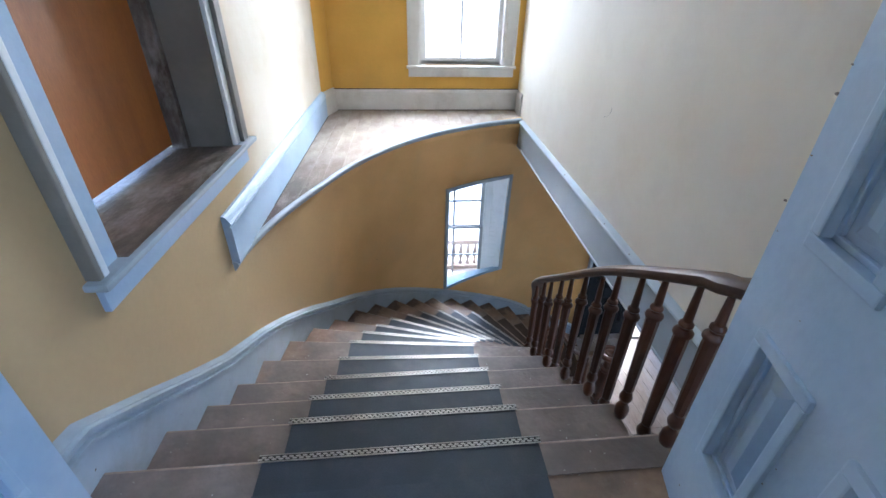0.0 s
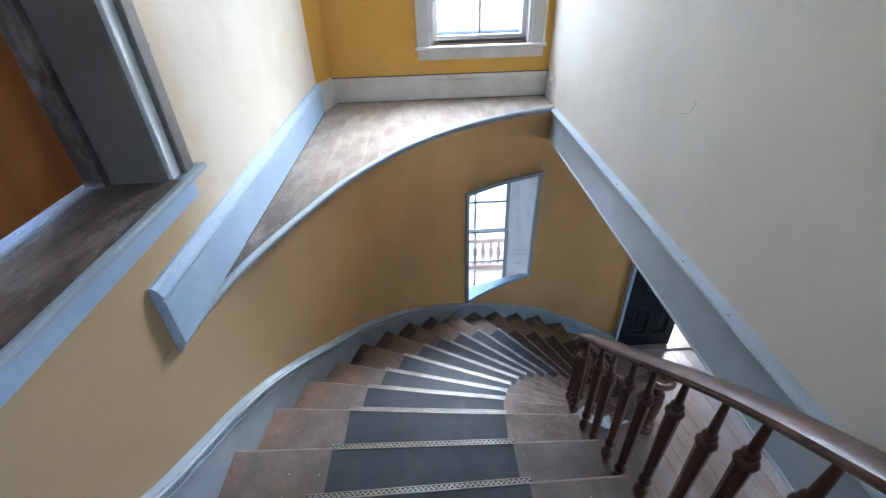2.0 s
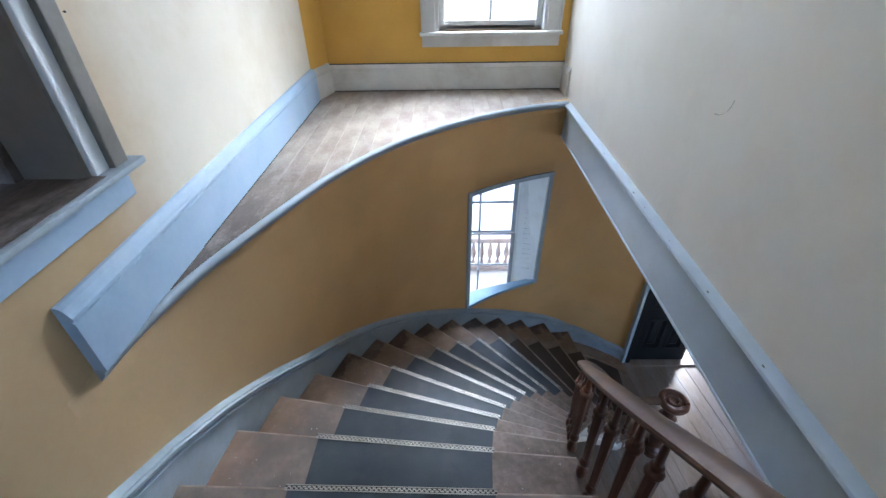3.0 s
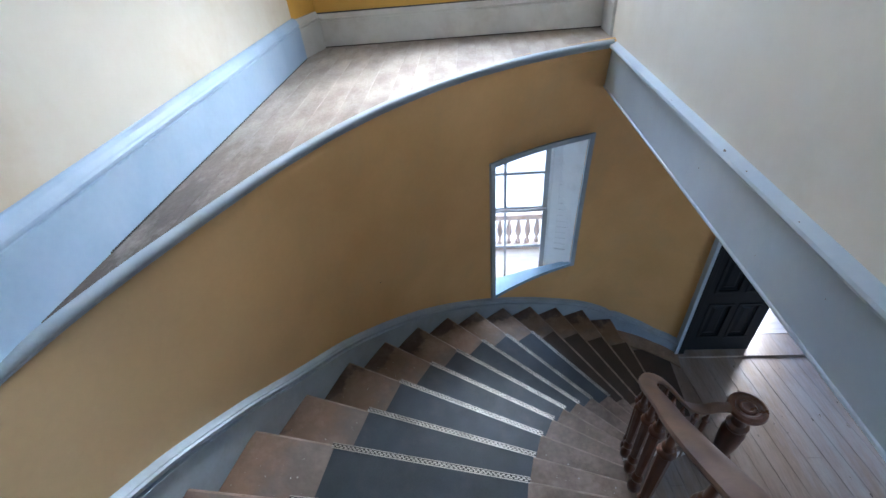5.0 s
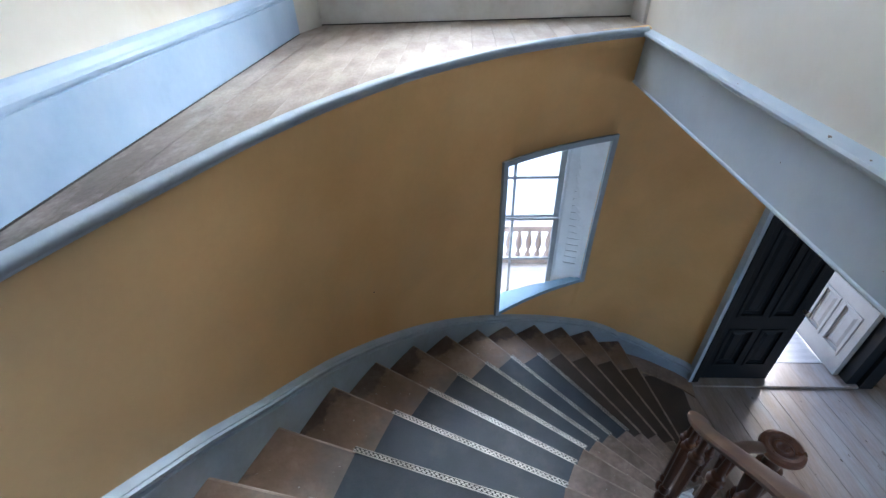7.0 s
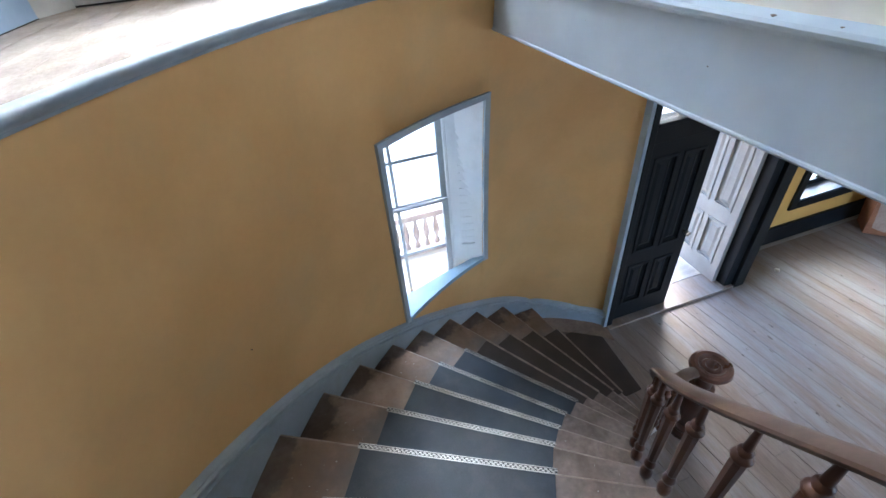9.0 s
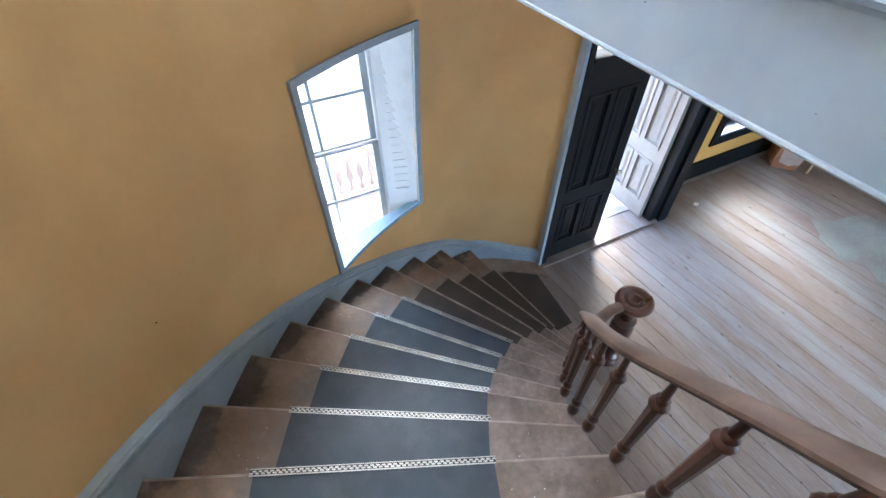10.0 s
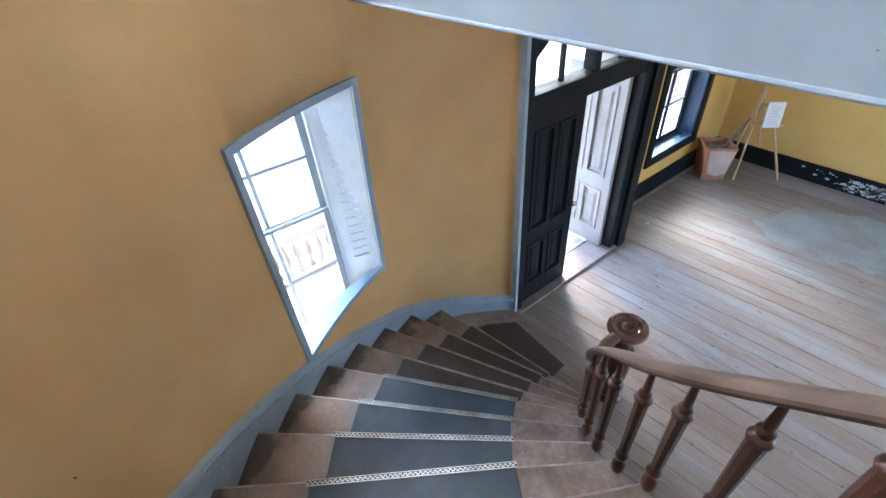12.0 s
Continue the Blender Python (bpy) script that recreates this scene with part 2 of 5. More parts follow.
STONE = mat("pale_porch_stone", (0.30, 0.25, 0.225), (0.40, 0.35, 0.32), 5.0, 0.8, 0.2)
GROUND = mat("pale_paving", (0.28, 0.27, 0.25), (0.38, 0.37, 0.35), 2.0, 0.85, 0.2)
CARDLIT = mat("lit_bin_face", (0.46, 0.34, 0.28), (0.58, 0.46, 0.39), 6.0, 0.55, 0.1)
CARD = mat("tan_tub", (0.33, 0.145, 0.07), (0.43, 0.21, 0.115), 5.0, 0.5, 0.1, fine=40)
EASELWOOD = mat("pale_easel_wood", (0.45, 0.30, 0.17), (0.56, 0.40, 0.24), 8.0, 0.5, 0.1, stretch=(1, 1, 0.2))
PAPER = mat("white_paper", (0.74, 0.72, 0.68), (0.80, 0.78, 0.75), 8.0, 0.8, 0.05)
PLASTER = mat("white_ceiling_plaster", (0.74, 0.73, 0.70), (0.80, 0.79, 0.77), 2.0, 0.8, 0.1)
PRINT = mat("grey_print", (0.50, 0.49, 0.47), (0.56, 0.55, 0.53), 20.0, 0.8, 0.0)
BRASS = mat("tarnished_lock_metal", (0.35, 0.28, 0.2), (0.6, 0.55, 0.48), 30.0, 0.4, 0.2, metal=1.0)

GLASS = bpy.data.materials.new("window_glass")
GLASS.use_nodes = True
gb = GLASS.node_tree.nodes["Principled BSDF"]
gb.inputs["Base Color"].default_value = (0.95, 0.98, 0.97, 1)
gb.inputs["Roughness"].default_value = 0.02
gb.inputs["Transmission Weight"].default_value = 1.0
gb.inputs["IOR"].default_value = 1.1

# ---------------------------------------------------------------- mesh helpers


def thing(name, label, category, at=(0, 0, 0), group="", kind=""):
    ob = new(name)
    ob.location = at
    ob.empty_display_size = 0.1
    tagged(ob, label, category, group, kind)
    return ob


def finish(bm, material, name, smooth=False):
    bmesh.ops.recalc_face_normals(bm, faces=bm.faces)
    me = bpy.data.meshes.new(name)
    bm.to_mesh(me)
    bm.free()
    me.materials.append(material)
    if smooth:
        me.polygons.foreach_set("use_smooth", [True] * len(me.polygons))
        me.set_sharp_from_angle(angle=radians(38))
    return me


def part(name, bm, material, parent=None, label="", smooth=False):
    """Links a bmesh as one mesh object, under a thing or a part when one is given."""
    ob = new(name, finish(bm, material, name, smooth))
    if parent is not None:
        ob.parent = parent
        up = parent
        loc = Vector((0, 0, 0))
        while up is not None:
            loc += up.location
            up = up.parent
        ob.data.transform(Matrix.Translation(-loc))
    if label:
        ob["label"] = label
    return ob


def box(bm, x0, y0, z0, x1, y1, z1, bevel=0.0):
    r = bmesh.ops.create_cube(bm, size=1.0, matrix=Matrix.Translation(((x0 + x1) / 2, (y0 + y1) / 2, (z0 + z1) / 2)) @ Matrix.Diagonal((x1 - x0, y1 - y0, z1 - z0, 1)))
    if bevel:
        edges = list({e for v in r["verts"] for e in v.link_edges})
        bmesh.ops.bevel(bm, geom=edges, offset=bevel, segments=2, affect="EDGES", profile=0.6)
    return bm


def boxes(*args, bevel=0.0):
    bm = bmesh.new()
    for a in args:
        box(bm, *a, bevel=bevel)
    return bm


def prism(bm, poly, z0, z1):
    """An upright prism on a plan outline."""
    lo = [bm.verts.new((x, y, z0)) for x, y in poly]
    hi = [bm.verts.new((x, y, z1)) for x, y in poly]
    bm.faces.new(lo[::-1])
    bm.faces.new(hi)
    for i in range(len(poly)):
        j = (i + 1) % len(poly)
        bm.faces.new((lo[i], lo[j], hi[j], hi[i]))
    return bm


def tube(bm, rings, closed_ends=True):
    """Skins a row of rings of equal size."""
    rows = [[bm.verts.new(p) for p in ring] for ring in rings]
    n = len(rows[0])
    for a, b in zip(rows, rows[1:]):
        for i in range(n):
            j = (i + 1) % n
            bm.faces.new((a[i], a[j], b[j], b[i]))
    if closed_ends:
        bm.faces.new(rows[0][::-1])
        bm.faces.new(rows[-1])
    return bm


def lathe(bm, profile, centre, sides=12):
    """Turned work: profile of (radius, height)."""
    x, y, z = centre
    return tube(bm, [[(x + r * math.cos(2 * math.pi * i / sides), y + r * math.sin(2 * math.pi * i / sides), z + h) for i in range(sides)] for r, h in profile])


def sweep(bm, path, section, up=Vector((0, 0, 1))):
    """Carries a section of (across, up) along a path; across points to the path's right."""
    rings = []
    for i, p in enumerate(path):
        a, b = path[max(0, i - 1)], path[min(len(path) - 1, i + 1)]
        d = Vector(b) - Vector(a)
        side = d.cross(up).normalized()
        rings.append([tuple(Vector(p) + side * u + up * v) for u, v in section])
    return tube(bm, rings)


def smooth_line(points, step):
    """A Catmull-Rom line through plan points, resampled."""
    pts = [np.array(p, float) for p in points]
    pts = [2 * pts[0] - pts[1], *pts, 2 * pts[-1] - pts[-2]]
    fine = []
    for i in range(1, len(pts) - 2):
        a, b, c, d = pts[i - 1:i + 3]
        for u in np.linspace(0, 1, 12, endpoint=False):
            fine.append(0.5 * (2 * b + (c - a) * u + (2 * a - 5 * b + 4 * c - d) * u * u + (3 * b - a - 3 * c + d) * u ** 3))
    fine.append(pts[-2])
    fine = np.array(fine)
    s = np.concatenate([[0], np.cumsum(np.linalg.norm(np.diff(fine, axis=0), axis=1))])
    n = max(2, int(s[-1] / step) + 1)
    return np.array([[np.interp(q, s, fine[:, k]) for k in range(fine.shape[1])] for q in np.linspace(0, s[-1], n)])


def panel_leaf(parent_name, label, width, height, thick, material, panels, moulding=0.018, group=""):
    """A panelled door leaf in its own frame: x along the width from the hinge, y its thickness, z up. panels: (x0, z0, x1, z1)."""
    ob = thing(parent_name, label, "door", group=group)
    xs = sorted({0, width, *[p[0] for p in panels], *[p[2] for p in panels]})
    zs = sorted({0, height, *[p[1] for p in panels], *[p[3] for p in panels]})
    bm = bmesh.new()
    for i in range(len(xs) - 1):
        for j in range(len(zs) - 1):
            cx, cz = (xs[i] + xs[i + 1]) / 2, (zs[j] + zs[j + 1]) / 2
            if not any(p[0] < cx < p[2] and p[1] < cz < p[3] for p in panels):
                box(bm, xs[i], -thick / 2, zs[j], xs[i + 1], thick / 2, zs[j + 1])
    part("door_frame", bm, material, ob)
    for x0, z0, x1, z1 in panels:
        pb = bmesh.new()
        box(pb, x0, -thick * 0.12, z0, x1, thick * 0.12, z1)
        for s in (-1, 1):
            ring0 = [(x0 + 0.045, z0 + 0.045), (x1 - 0.045, z0 + 0.045), (x1 - 0.045, z1 - 0.045), (x0 + 0.045, z1 - 0.045)]
            ring1 = [(x0 + 0.075, z0 + 0.075), (x1 - 0.075, z0 + 0.075), (x1 - 0.075, z1 - 0.075), (x0 + 0.075, z1 - 0.075)]
            tube(pb, [[(x, s * thick * 0.11, z) for x, z in ring0], [(x, s * thick * 0.36, z) for x, z in ring1]])
        pn = part("panel", pb, material, ob)
        mb = bmesh.new()
        for s in (-1, 1):
            y0, y1 = sorted((s * thick * 0.11, s * (thick * 0.5 + 0.010)))
            for q in ((x0 - 0.012, z0 - 0.012, x1 + 0.012, z0 + moulding), (x0 - 0.012, z1 - moulding, x1 + 0.012, z1 + 0.012),
                      (x0 - 0.012, z0 + moulding, x0 + moulding, z1 - moulding), (x1 - moulding, z0 + moulding, x1 + 0.012, z1 - moulding)):
                box(mb, q[0], y0, q[1], q[2], y1, q[3], bevel=0.005)
            ya, yb = sorted((s * thick * 0.11, s * thick * 0.30))
            m0, m1 = moulding, moulding + 0.013
            for q in ((x0 + m0, z0 + m0, x1 - m0, z0 + m1), (x0 + m0, z1 - m1, x1 - m0, z1 - m0), (x0 + m0, z0 + m1, x0 + m1, z1 - m1), (x1 - m1, z0 + m1, x1 - m0, z1 - m1)):
                box(mb, q[0], ya, q[1], q[2], yb, q[3], bevel=0.003)
        part("panel_moulding", mb, material, pn)
    return ob


CHIPGREY = mat("bare_chipped_spot", (0.16, 0.13, 0.11), (0.28, 0.24, 0.21), 30.0, 0.8, 0.2)


def chips(parent, spots, seed, material=None, name="paint_chip"):
    """Small flakes where paint is lost: spots of (centre, normal, size); thin plates in the parent's own frame."""
    rng = random.Random(seed)
    bm = bmesh.new()
    for c, nrm, size in spots:
        q = Vector(nrm).to_track_quat("Z", "Y").to_matrix()
        ring = []
        n = 9
        for i in range(n):
            a = 2 * math.pi * i / n
            r = 0.42 * size * rng.uniform(0.45, 1.0)
            ring.append(q @ Vector((r * math.cos(a), 0.55 * r * math.sin(a), 0)))
        tube(bm, [[tuple(Vector(c) + p + q @ Vector((0, 0, h))) for p in ring] for h in (-0.002, 0.0006)])
    ob = new(name, finish(bm, material or CHIPGREY, name))
    ob.parent = parent
    return ob


# ---------------------------------------------------------------- plan
RISE, STEPS = 0.1875, 18
TOP = RISE * STEPS                      # landing and upper floor
XL, XR, YB = -0.52, 1.76, 5.88          # left wall, right upper wall, upper back wall
CEIL = 6.3
HALL_CEIL = 3.0
HX, HY, HY2 = 7.70, 5.45, 5.78          # hall: far wall, door wall and window wall
# foot of the bowed wall, and its head under the ledge
FOOT = smooth_line([(-0.5215, 2.2), (-0.519, 2.45), (-0.508, 2.7), (-0.462, 2.97), (-0.375, 3.25), (-0.25, 3.58), (-0.115, 3.95), (0.055, 4.28), (0.255, 4.58), (0.48, 4.85),
                    (0.735, 5.09), (1.01, 5.31), (1.31, 5.50), (1.625, 5.655), (1.965, 5.78), (2.3, 5.80), (2.62, 5.68), (2.84, 5.52), (2.94, 5.405)], 0.045)
HEAD = smooth_line([(-0.5215, 2.2), (-0.519, 2.45), (-0.508, 2.7), (-0.460, 2.97), (-0.375, 3.25), (-0.25, 3.58), (-0.105, 3.93), (0.075, 4.25), (0.28, 4.535), (0.505, 4.78),
                    (0.76, 4.995), (1.045, 5.18), (1.34, 5.33), (1.64, 5.44), (1.98, 5.53), (2.33, 5.58), (2.64, 5.55), (2.84, 5.46), (2.94, 5.405)], 0.045)
FOOT = FOOT + np.array((-0.035, -0.012)) * np.clip((FOOT[:, :1] + 0.5) / 0.25, 0, 1) * np.clip((2.95 - FOOT[:, :1]) / 0.2, 0, 1)
NCOL = 120
FOOT = np.array([[np.interp(q, np.linspace(0, 1, len(FOOT)), FOOT[:, k]) for k in (0, 1)] for q in np.linspace(0, 1, NCOL)])
HEAD = np.array([[np.interp(q, np.linspace(0, 1, len(HEAD)), HEAD[:, k]) for k in (0, 1)] for q in np.linspace(0, 1, NCOL)])


def bow(i, z, out=0.0):
    """A point of the bowed wall's face at column i and height z; out: metres into the room."""
    w = max(0.0, min(1.0, z / 3.36)) ** 3
    p = FOOT[i] * (1 - w) + HEAD[i] * w
    j, k = max(0, i - 1), min(NCOL - 1, i + 1)
    d = (FOOT[k] - FOOT[j]) * (1 - w) + (HEAD[k] - HEAD[j]) * w
    d = d / np.linalg.norm(d)
    return (p[0] + d[1] * out, p[1] - d[0] * out, z)


# nosing lines: outer end, edges of the runner, inner end
NOSE = {}
for k in range(1, 6):
    y = (1.355, 1.635, 1.905, 2.195, 2.505)[k - 1]
    NOSE[k] = [(-0.45, y - 0.02), (0.02, y - 0.01), (0.905, y + 0.01), (1.325, y + 0.015)]
NOSE[5] = [(-0.45, 2.53), (0.027, 2.515), (0.90, 2.495), (1.325, 2.485)]
NOSE[6] = [(-0.40, 2.905), (0.04, 2.865), (0.922, 2.788), (1.33, 2.755)]
NOSE[7] = [(-0.327, 3.253), (0.091, 3.172), (0.960, 3.022), (1.375, 2.945)]
NOSE[8] = [(-0.219, 3.574), (0.173, 3.467), (1.019, 3.224), (1.44, 3.095)]
NOSE[9] = [(-0.088, 3.933), (0.285, 3.773), (1.092, 3.430), (1.50, 3.255)]
NOSE[10] = [(0.078, 4.254), (0.439, 4.047), (1.201, 3.631), (1.56, 3.425)]
NOSE[11] = [(0.275, 4.556), (0.605, 4.303), (1.318, 3.817), (1.645, 3.575)]
NOSE[12] = [(0.498, 4.824), (0.805, 4.546), (1.459, 3.972), (1.75, 3.715)]
NOSE[13] = [(0.748, 5.066), (1.021, 4.762), (1.610, 4.122), (1.885, 3.84)]
NOSE[14] = [(1.022, 5.283), (1.275, 4.948), (1.805, 4.265), (2.04, 3.965)]
NOSE[15] = [(1.322, 5.472), (1.518, 5.120), (1.977, 4.357), (2.175, 4.045)]
NOSE[16] = [(1.634, 5.626), (1.804, 5.246), (2.174, 4.461), (2.335, 4.13)]
NOSE[17] = [(1.971, 5.754), (2.094, 5.345), (2.386, 4.524), (2.50, 4.185)]
NOSE[18] = [(2.32, 5.77), (2.41, 5.415), (2.55, 4.578), (2.61, 4.225)]
NOSE[0] = [(x, y - 0.28) for x, y in NOSE[1]]

for k in NOSE:
    NOSE[k] = [(max(x - 0.04, XL + 0.01), y - 0.013) for x, y in NOSE[k]]


def level(k):
    return (19 - k) * RISE


def back_off(line, d):
    """A nosing line moved back towards the top of the stair."""
    a, b = Vector(line[0]), Vector(line[-1])
    n = Vector((-(b - a).y, (b - a).x)).normalized()
    return [tuple(Vector(p) - n * d) for p in line]


# ---------------------------------------------------------------- setting
def wall_with_hole(name, label, material, axis, at0, at1, u0, u1, z0, z1, holes):
    """A straight wall with openings through it: axis 'x' lies along y at x from at0 to at1, axis 'y' along x."""
    us = sorted({u0, u1, *[h[0] for h in holes], *[h[2] for h in holes]})
    zs = sorted({z0, z1, *[h[1] for h in holes], *[h[3] for h in holes]})
    bm = bmesh.new()
    for a, b in zip(us, us[1:]):
        for c, d in zip(zs, zs[1:]):
            if any(h[0] < (a + b) / 2 < h[2] and h[1] < (c + d) / 2 < h[3] for h in holes):
                continue
            if axis == "x":
                box(bm, at0, a, c, at1, b, d)
            else:
                box(bm, a, at0, c, b, at1, d)
    return tagged(part(name, bm, material), label, "wall", kind="structure")


# left wall with the boarded window recess
RY0, RY1, RZ0, RZ1 = 1.74, 2.90, 3.86, 5.5
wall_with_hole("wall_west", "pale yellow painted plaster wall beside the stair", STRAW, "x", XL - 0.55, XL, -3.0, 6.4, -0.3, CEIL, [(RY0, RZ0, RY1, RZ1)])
# right upper wall over the hall opening
# the hole is added behind the room's fill lamp
wall_with_hole("wall_east_upper", "cream painted plaster wall above the stair opening", CREAM, "x", XR, XR + 0.16, -3.0, YB, TOP - 0.06, CEIL, [(-1.65, 4.25, -0.25, 5.85)])
# upper back wall with its window
UWX0, UWX1, UWZ0, UWZ1 = 0.57, 1.56, 3.86, 5.75
wall_with_hole("wall_north_upper", "yellow ochre plaster wall with a sash window", OCHRE, "y", YB, YB + 0.45, XL, XR + 0.16, 3.0, CEIL, [(UWX0, UWZ0, UWX1, UWZ1)])
# room behind the landing
wall_with_hole("wall_south_upper", "cream painted plaster wall of the room behind the landing", CREAM, "y", -3.3, -3.0, XL - 0.55, XR + 0.16, -0.3, CEIL, [])
wall_with_hole("wall_landing", "blue painted posts and header of the double doors", BLUE, "y", 0.36, 0.49, XL, 1.19, TOP, 5.75, [(-0.47, TOP, 1.11, 5.55)])
# hall walls
wall_with_hole("wall_east_hall", "yellow painted hall wall", HALLYEL, "x", HX, HX + 0.4, -1.2, HY2 + 0.4, -0.3, HALL_CEIL + 0.3, [])
HWX0, HWX1, HWZ0, HWZ1 = 5.74, 6.78, 0.56, 2.5
DX0, DX1, DZ1 = 2.96, 4.70, 2.78
wall_with_hole("wall_north_door", "yellow painted wall over the front door", HALLYEL, "y", HY, HY + 0.2, 2.94, 4.76, -0.3, HALL_CEIL + 0.3, [(DX0, -0.3, DX1, DZ1)])
wall_with_hole("wall_north_hall", "yellow painted window wall of the hall", HALLYEL, "y", HY2, HY2 + 0.25, 4.74, HX, -0.3, HALL_CEIL + 0.3, [(HWX0, HWZ0, HWX1, HWZ1)])
# the hole is added behind the hall's fill lamp
wall_with_hole("wall_south_hall", "yellow painted back wall of the hall", HALLYEL, "y", -1.3, -1.0, XL, HX, -0.3, HALL_CEIL + 0.3, [(4.0, 0.7, 6.4, 2.5)])

# the bowed wall, with the deep window opening
LWI0 = min(range(NCOL), key=lambda i: abs(bow(i, 1.9)[0] - 0.89))
LWI1 = min(range(NCOL), key=lambda i: abs(bow(i, 1.9)[0] - 1.69))
LWZ0, LWZ1 = 1.158, 2.58
SASH_Y = 5.73
zs = sorted([0.0, 0.4, 0.8, LWZ0, 1.5, 1.9, 2.25, LWZ1, 2.8, 3.0, 3.12, 3.24, 3.345])
bm = bmesh.new()
rows = [[bm.verts.new(bow(i, z)) for i in range(NCOL)] for z in zs]
for r in range(len(zs) - 1):
    for i in range(NCOL - 1):
        if LWI0 <= i < LWI1 and LWZ0 <= zs[r] < LWZ1:
            continue
        if zs[r] >= HALL_CEIL and bow(i, 3.2)[0] > XR + 0.1:
            continue
        bm.faces.new((rows[r][i], rows[r][i + 1], rows[r + 1][i + 1], rows[r + 1][i]))
ob = part("wall_bowed", bm, BOWPAINT, smooth=True)
tagged(ob, "curved ochre plaster wall around the winding stair", "wall", kind="structure")
sol = ob.modifiers.new("thickness", "SOLIDIFY")
sol.thickness, sol.offset = 0.05, 1.0

# splayed reveal of the lower window
a0, a1 = bow(LWI0, LWZ0), bow(LWI1, LWZ0)
bm = bmesh.new()
RZS = np.linspace(0.82, LWZ1 + 0.02, 9)
tube(bm, [[(bow(LWI0, z, -0.004)[0], bow(LWI0, z, -0.004)[1], z), (0.60, SASH_Y + 0.3, z), (0.50, SASH_Y + 0.3, z), (bow(LWI0, z)[0] - 0.14, bow(LWI0, z)[1] + 0.02, z)] for z in RZS])
tube(bm, [[(bow(LWI1, z, -0.004)[0], bow(LWI1, z, -0.004)[1], z), (1.462, SASH_Y + 0.03, z), (1.462, SASH_Y + 0.3, z), (a1[0] + 0.10, SASH_Y + 0.3, z), (bow(LWI1, z)[0] + 0.08, bow(LWI1, z)[1] + 0.06, z)] for z in RZS])
tagged(part("window_reveal", bm, WINBLUE), "pale blue splayed reveals of the deep stair window", "window reveal", kind="structure")
bm = bmesh.new()
prism(bm, [bow(i, LWZ0, 0.004)[:2] for i in range(LWI0, LWI1 + 1)] + [(1.69, 5.72), (1.36, 5.622), (0.92, 5.468)], LWZ0 - 0.05, LWZ0 + 0.002)
tagged(part("window_sill", bm, SILLPAINT), "pale blue painted sill of the deep stair window", "window board", kind="structure")
bm = bmesh.new()
prism(bm, [(a0[0] - 0.06, a0[1] + 0.01), (a1[0] + 0.06, a1[1] + 0.01), (1.80, SASH_Y + 0.3), (0.50, SASH_Y + 0.3)], LWZ1, LWZ1 + 0.04)
tagged(part("window_head", bm, WINBLUE), "pale blue painted head of the deep stair window", "window board", kind="structure")
# outer masonry round the lower window
wall_with_hole("wall_north_outer", "outer masonry behind the bowed wall", STONE, "y", 5.86, 6.06, -1.0, 2.94, -0.3, 3.0, [(0.58, 0.80, 1.47, LWZ1 + 0.02)])

# floors and ceilings
bm = bmesh.new()
cells = [bow(i, 3.05, -0.02)[:2] for i in range(NCOL) if bow(i, 3.345)[0] < XR + 0.12]
poly = [(x, y) for x, y in cells] + [(XR + 0.16, 5.7), (XR + 0.16, YB), (XL, YB)]
prism(bm, poly, 3.05, 3.335)
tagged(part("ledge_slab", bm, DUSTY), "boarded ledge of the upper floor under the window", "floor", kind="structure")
tagged(part("landing_floor", boxes((XL, -3.0, 3.05, XR, 1.30, TOP - 0.004)), TREAD), "worn brown boarded landing at the stair head", "floor", kind="structure")
tagged(part("ceiling", boxes((XL - 0.55, -3.3, CEIL, XR + 0.16, 6.33, CEIL + 0.2)), PLASTER), "white plaster ceiling above the stairwell", "ceiling", kind="structure")
tagged(part("ceiling_hall", boxes((XR + 0.02, -1.3, HALL_CEIL, HX + 0.4, HY2 + 0.4, HALL_CEIL + 0.3), (XL, -1.3, HALL_CEIL, XR + 0.02, 1.18, HALL_CEIL + 0.3)), PLASTER), "white plaster hall ceiling", "ceiling", kind="structure")
floor = tagged(part("floor", boxes((XL - 0.5, -1.3, -0.25, HX + 0.4, 5.80, -0.028)), SILLWOOD), "pale worn wide floorboards of the hall", "floor", kind="structure")

# fascia of the upper floor along the opening
fas = thing("fascia", "pale blue painted fascia board along the floor opening", "trim", kind="structure")
part("board", boxes((XR - 0.022, 1.10, HALL_CEIL + 0.014, XR + 0.02, 5.60, 3.30)), FASCIAPAINT, fas)
bm = bmesh.new()
sweep(bm, [(XR, 1.1, 3.29), (XR, 5.62, 3.29)], [(0.0, 0.0), (-0.028, 0.0), (-0.034, 0.010), (-0.048, 0.016), (-0.053, 0.028), (-0.047, 0.038), (-0.026, 0.044), (0.0, 0.050)])
part("cap_moulding", bm, FASCIAPAINT, fas, smooth=True)
bm = bmesh.new()
sweep(bm, [(XR - 0.022, 1.1, HALL_CEIL), (XR - 0.022, 5.60, HALL_CEIL)], [(0.0, 0.008), (-0.006, 0.008), (-0.009, 0.014), (-0.006, 0.020), (0.0, 0.022)])
part("bottom_bead", bm, FASCIAPAINT, fas)
chips(fas, [((XR - 0.034, y, 3.333), (-0.3, 0, 1), q) for y, q in ((3.79, 0.03), (3.62, 0.012), (2.93, 0.02), (4.35, 0.008), (2.55, 0.022), (3.30, 0.009))], 3)
chips(fas, [((XR - 0.0222, y, z), (-1, 0, 0), q) for y, z, q in ((3.95, 3.17, 0.010), (3.42, 3.10, 0.008), (4.6, 3.2, 0.006), (3.1, 3.2, 0.007))], 5)

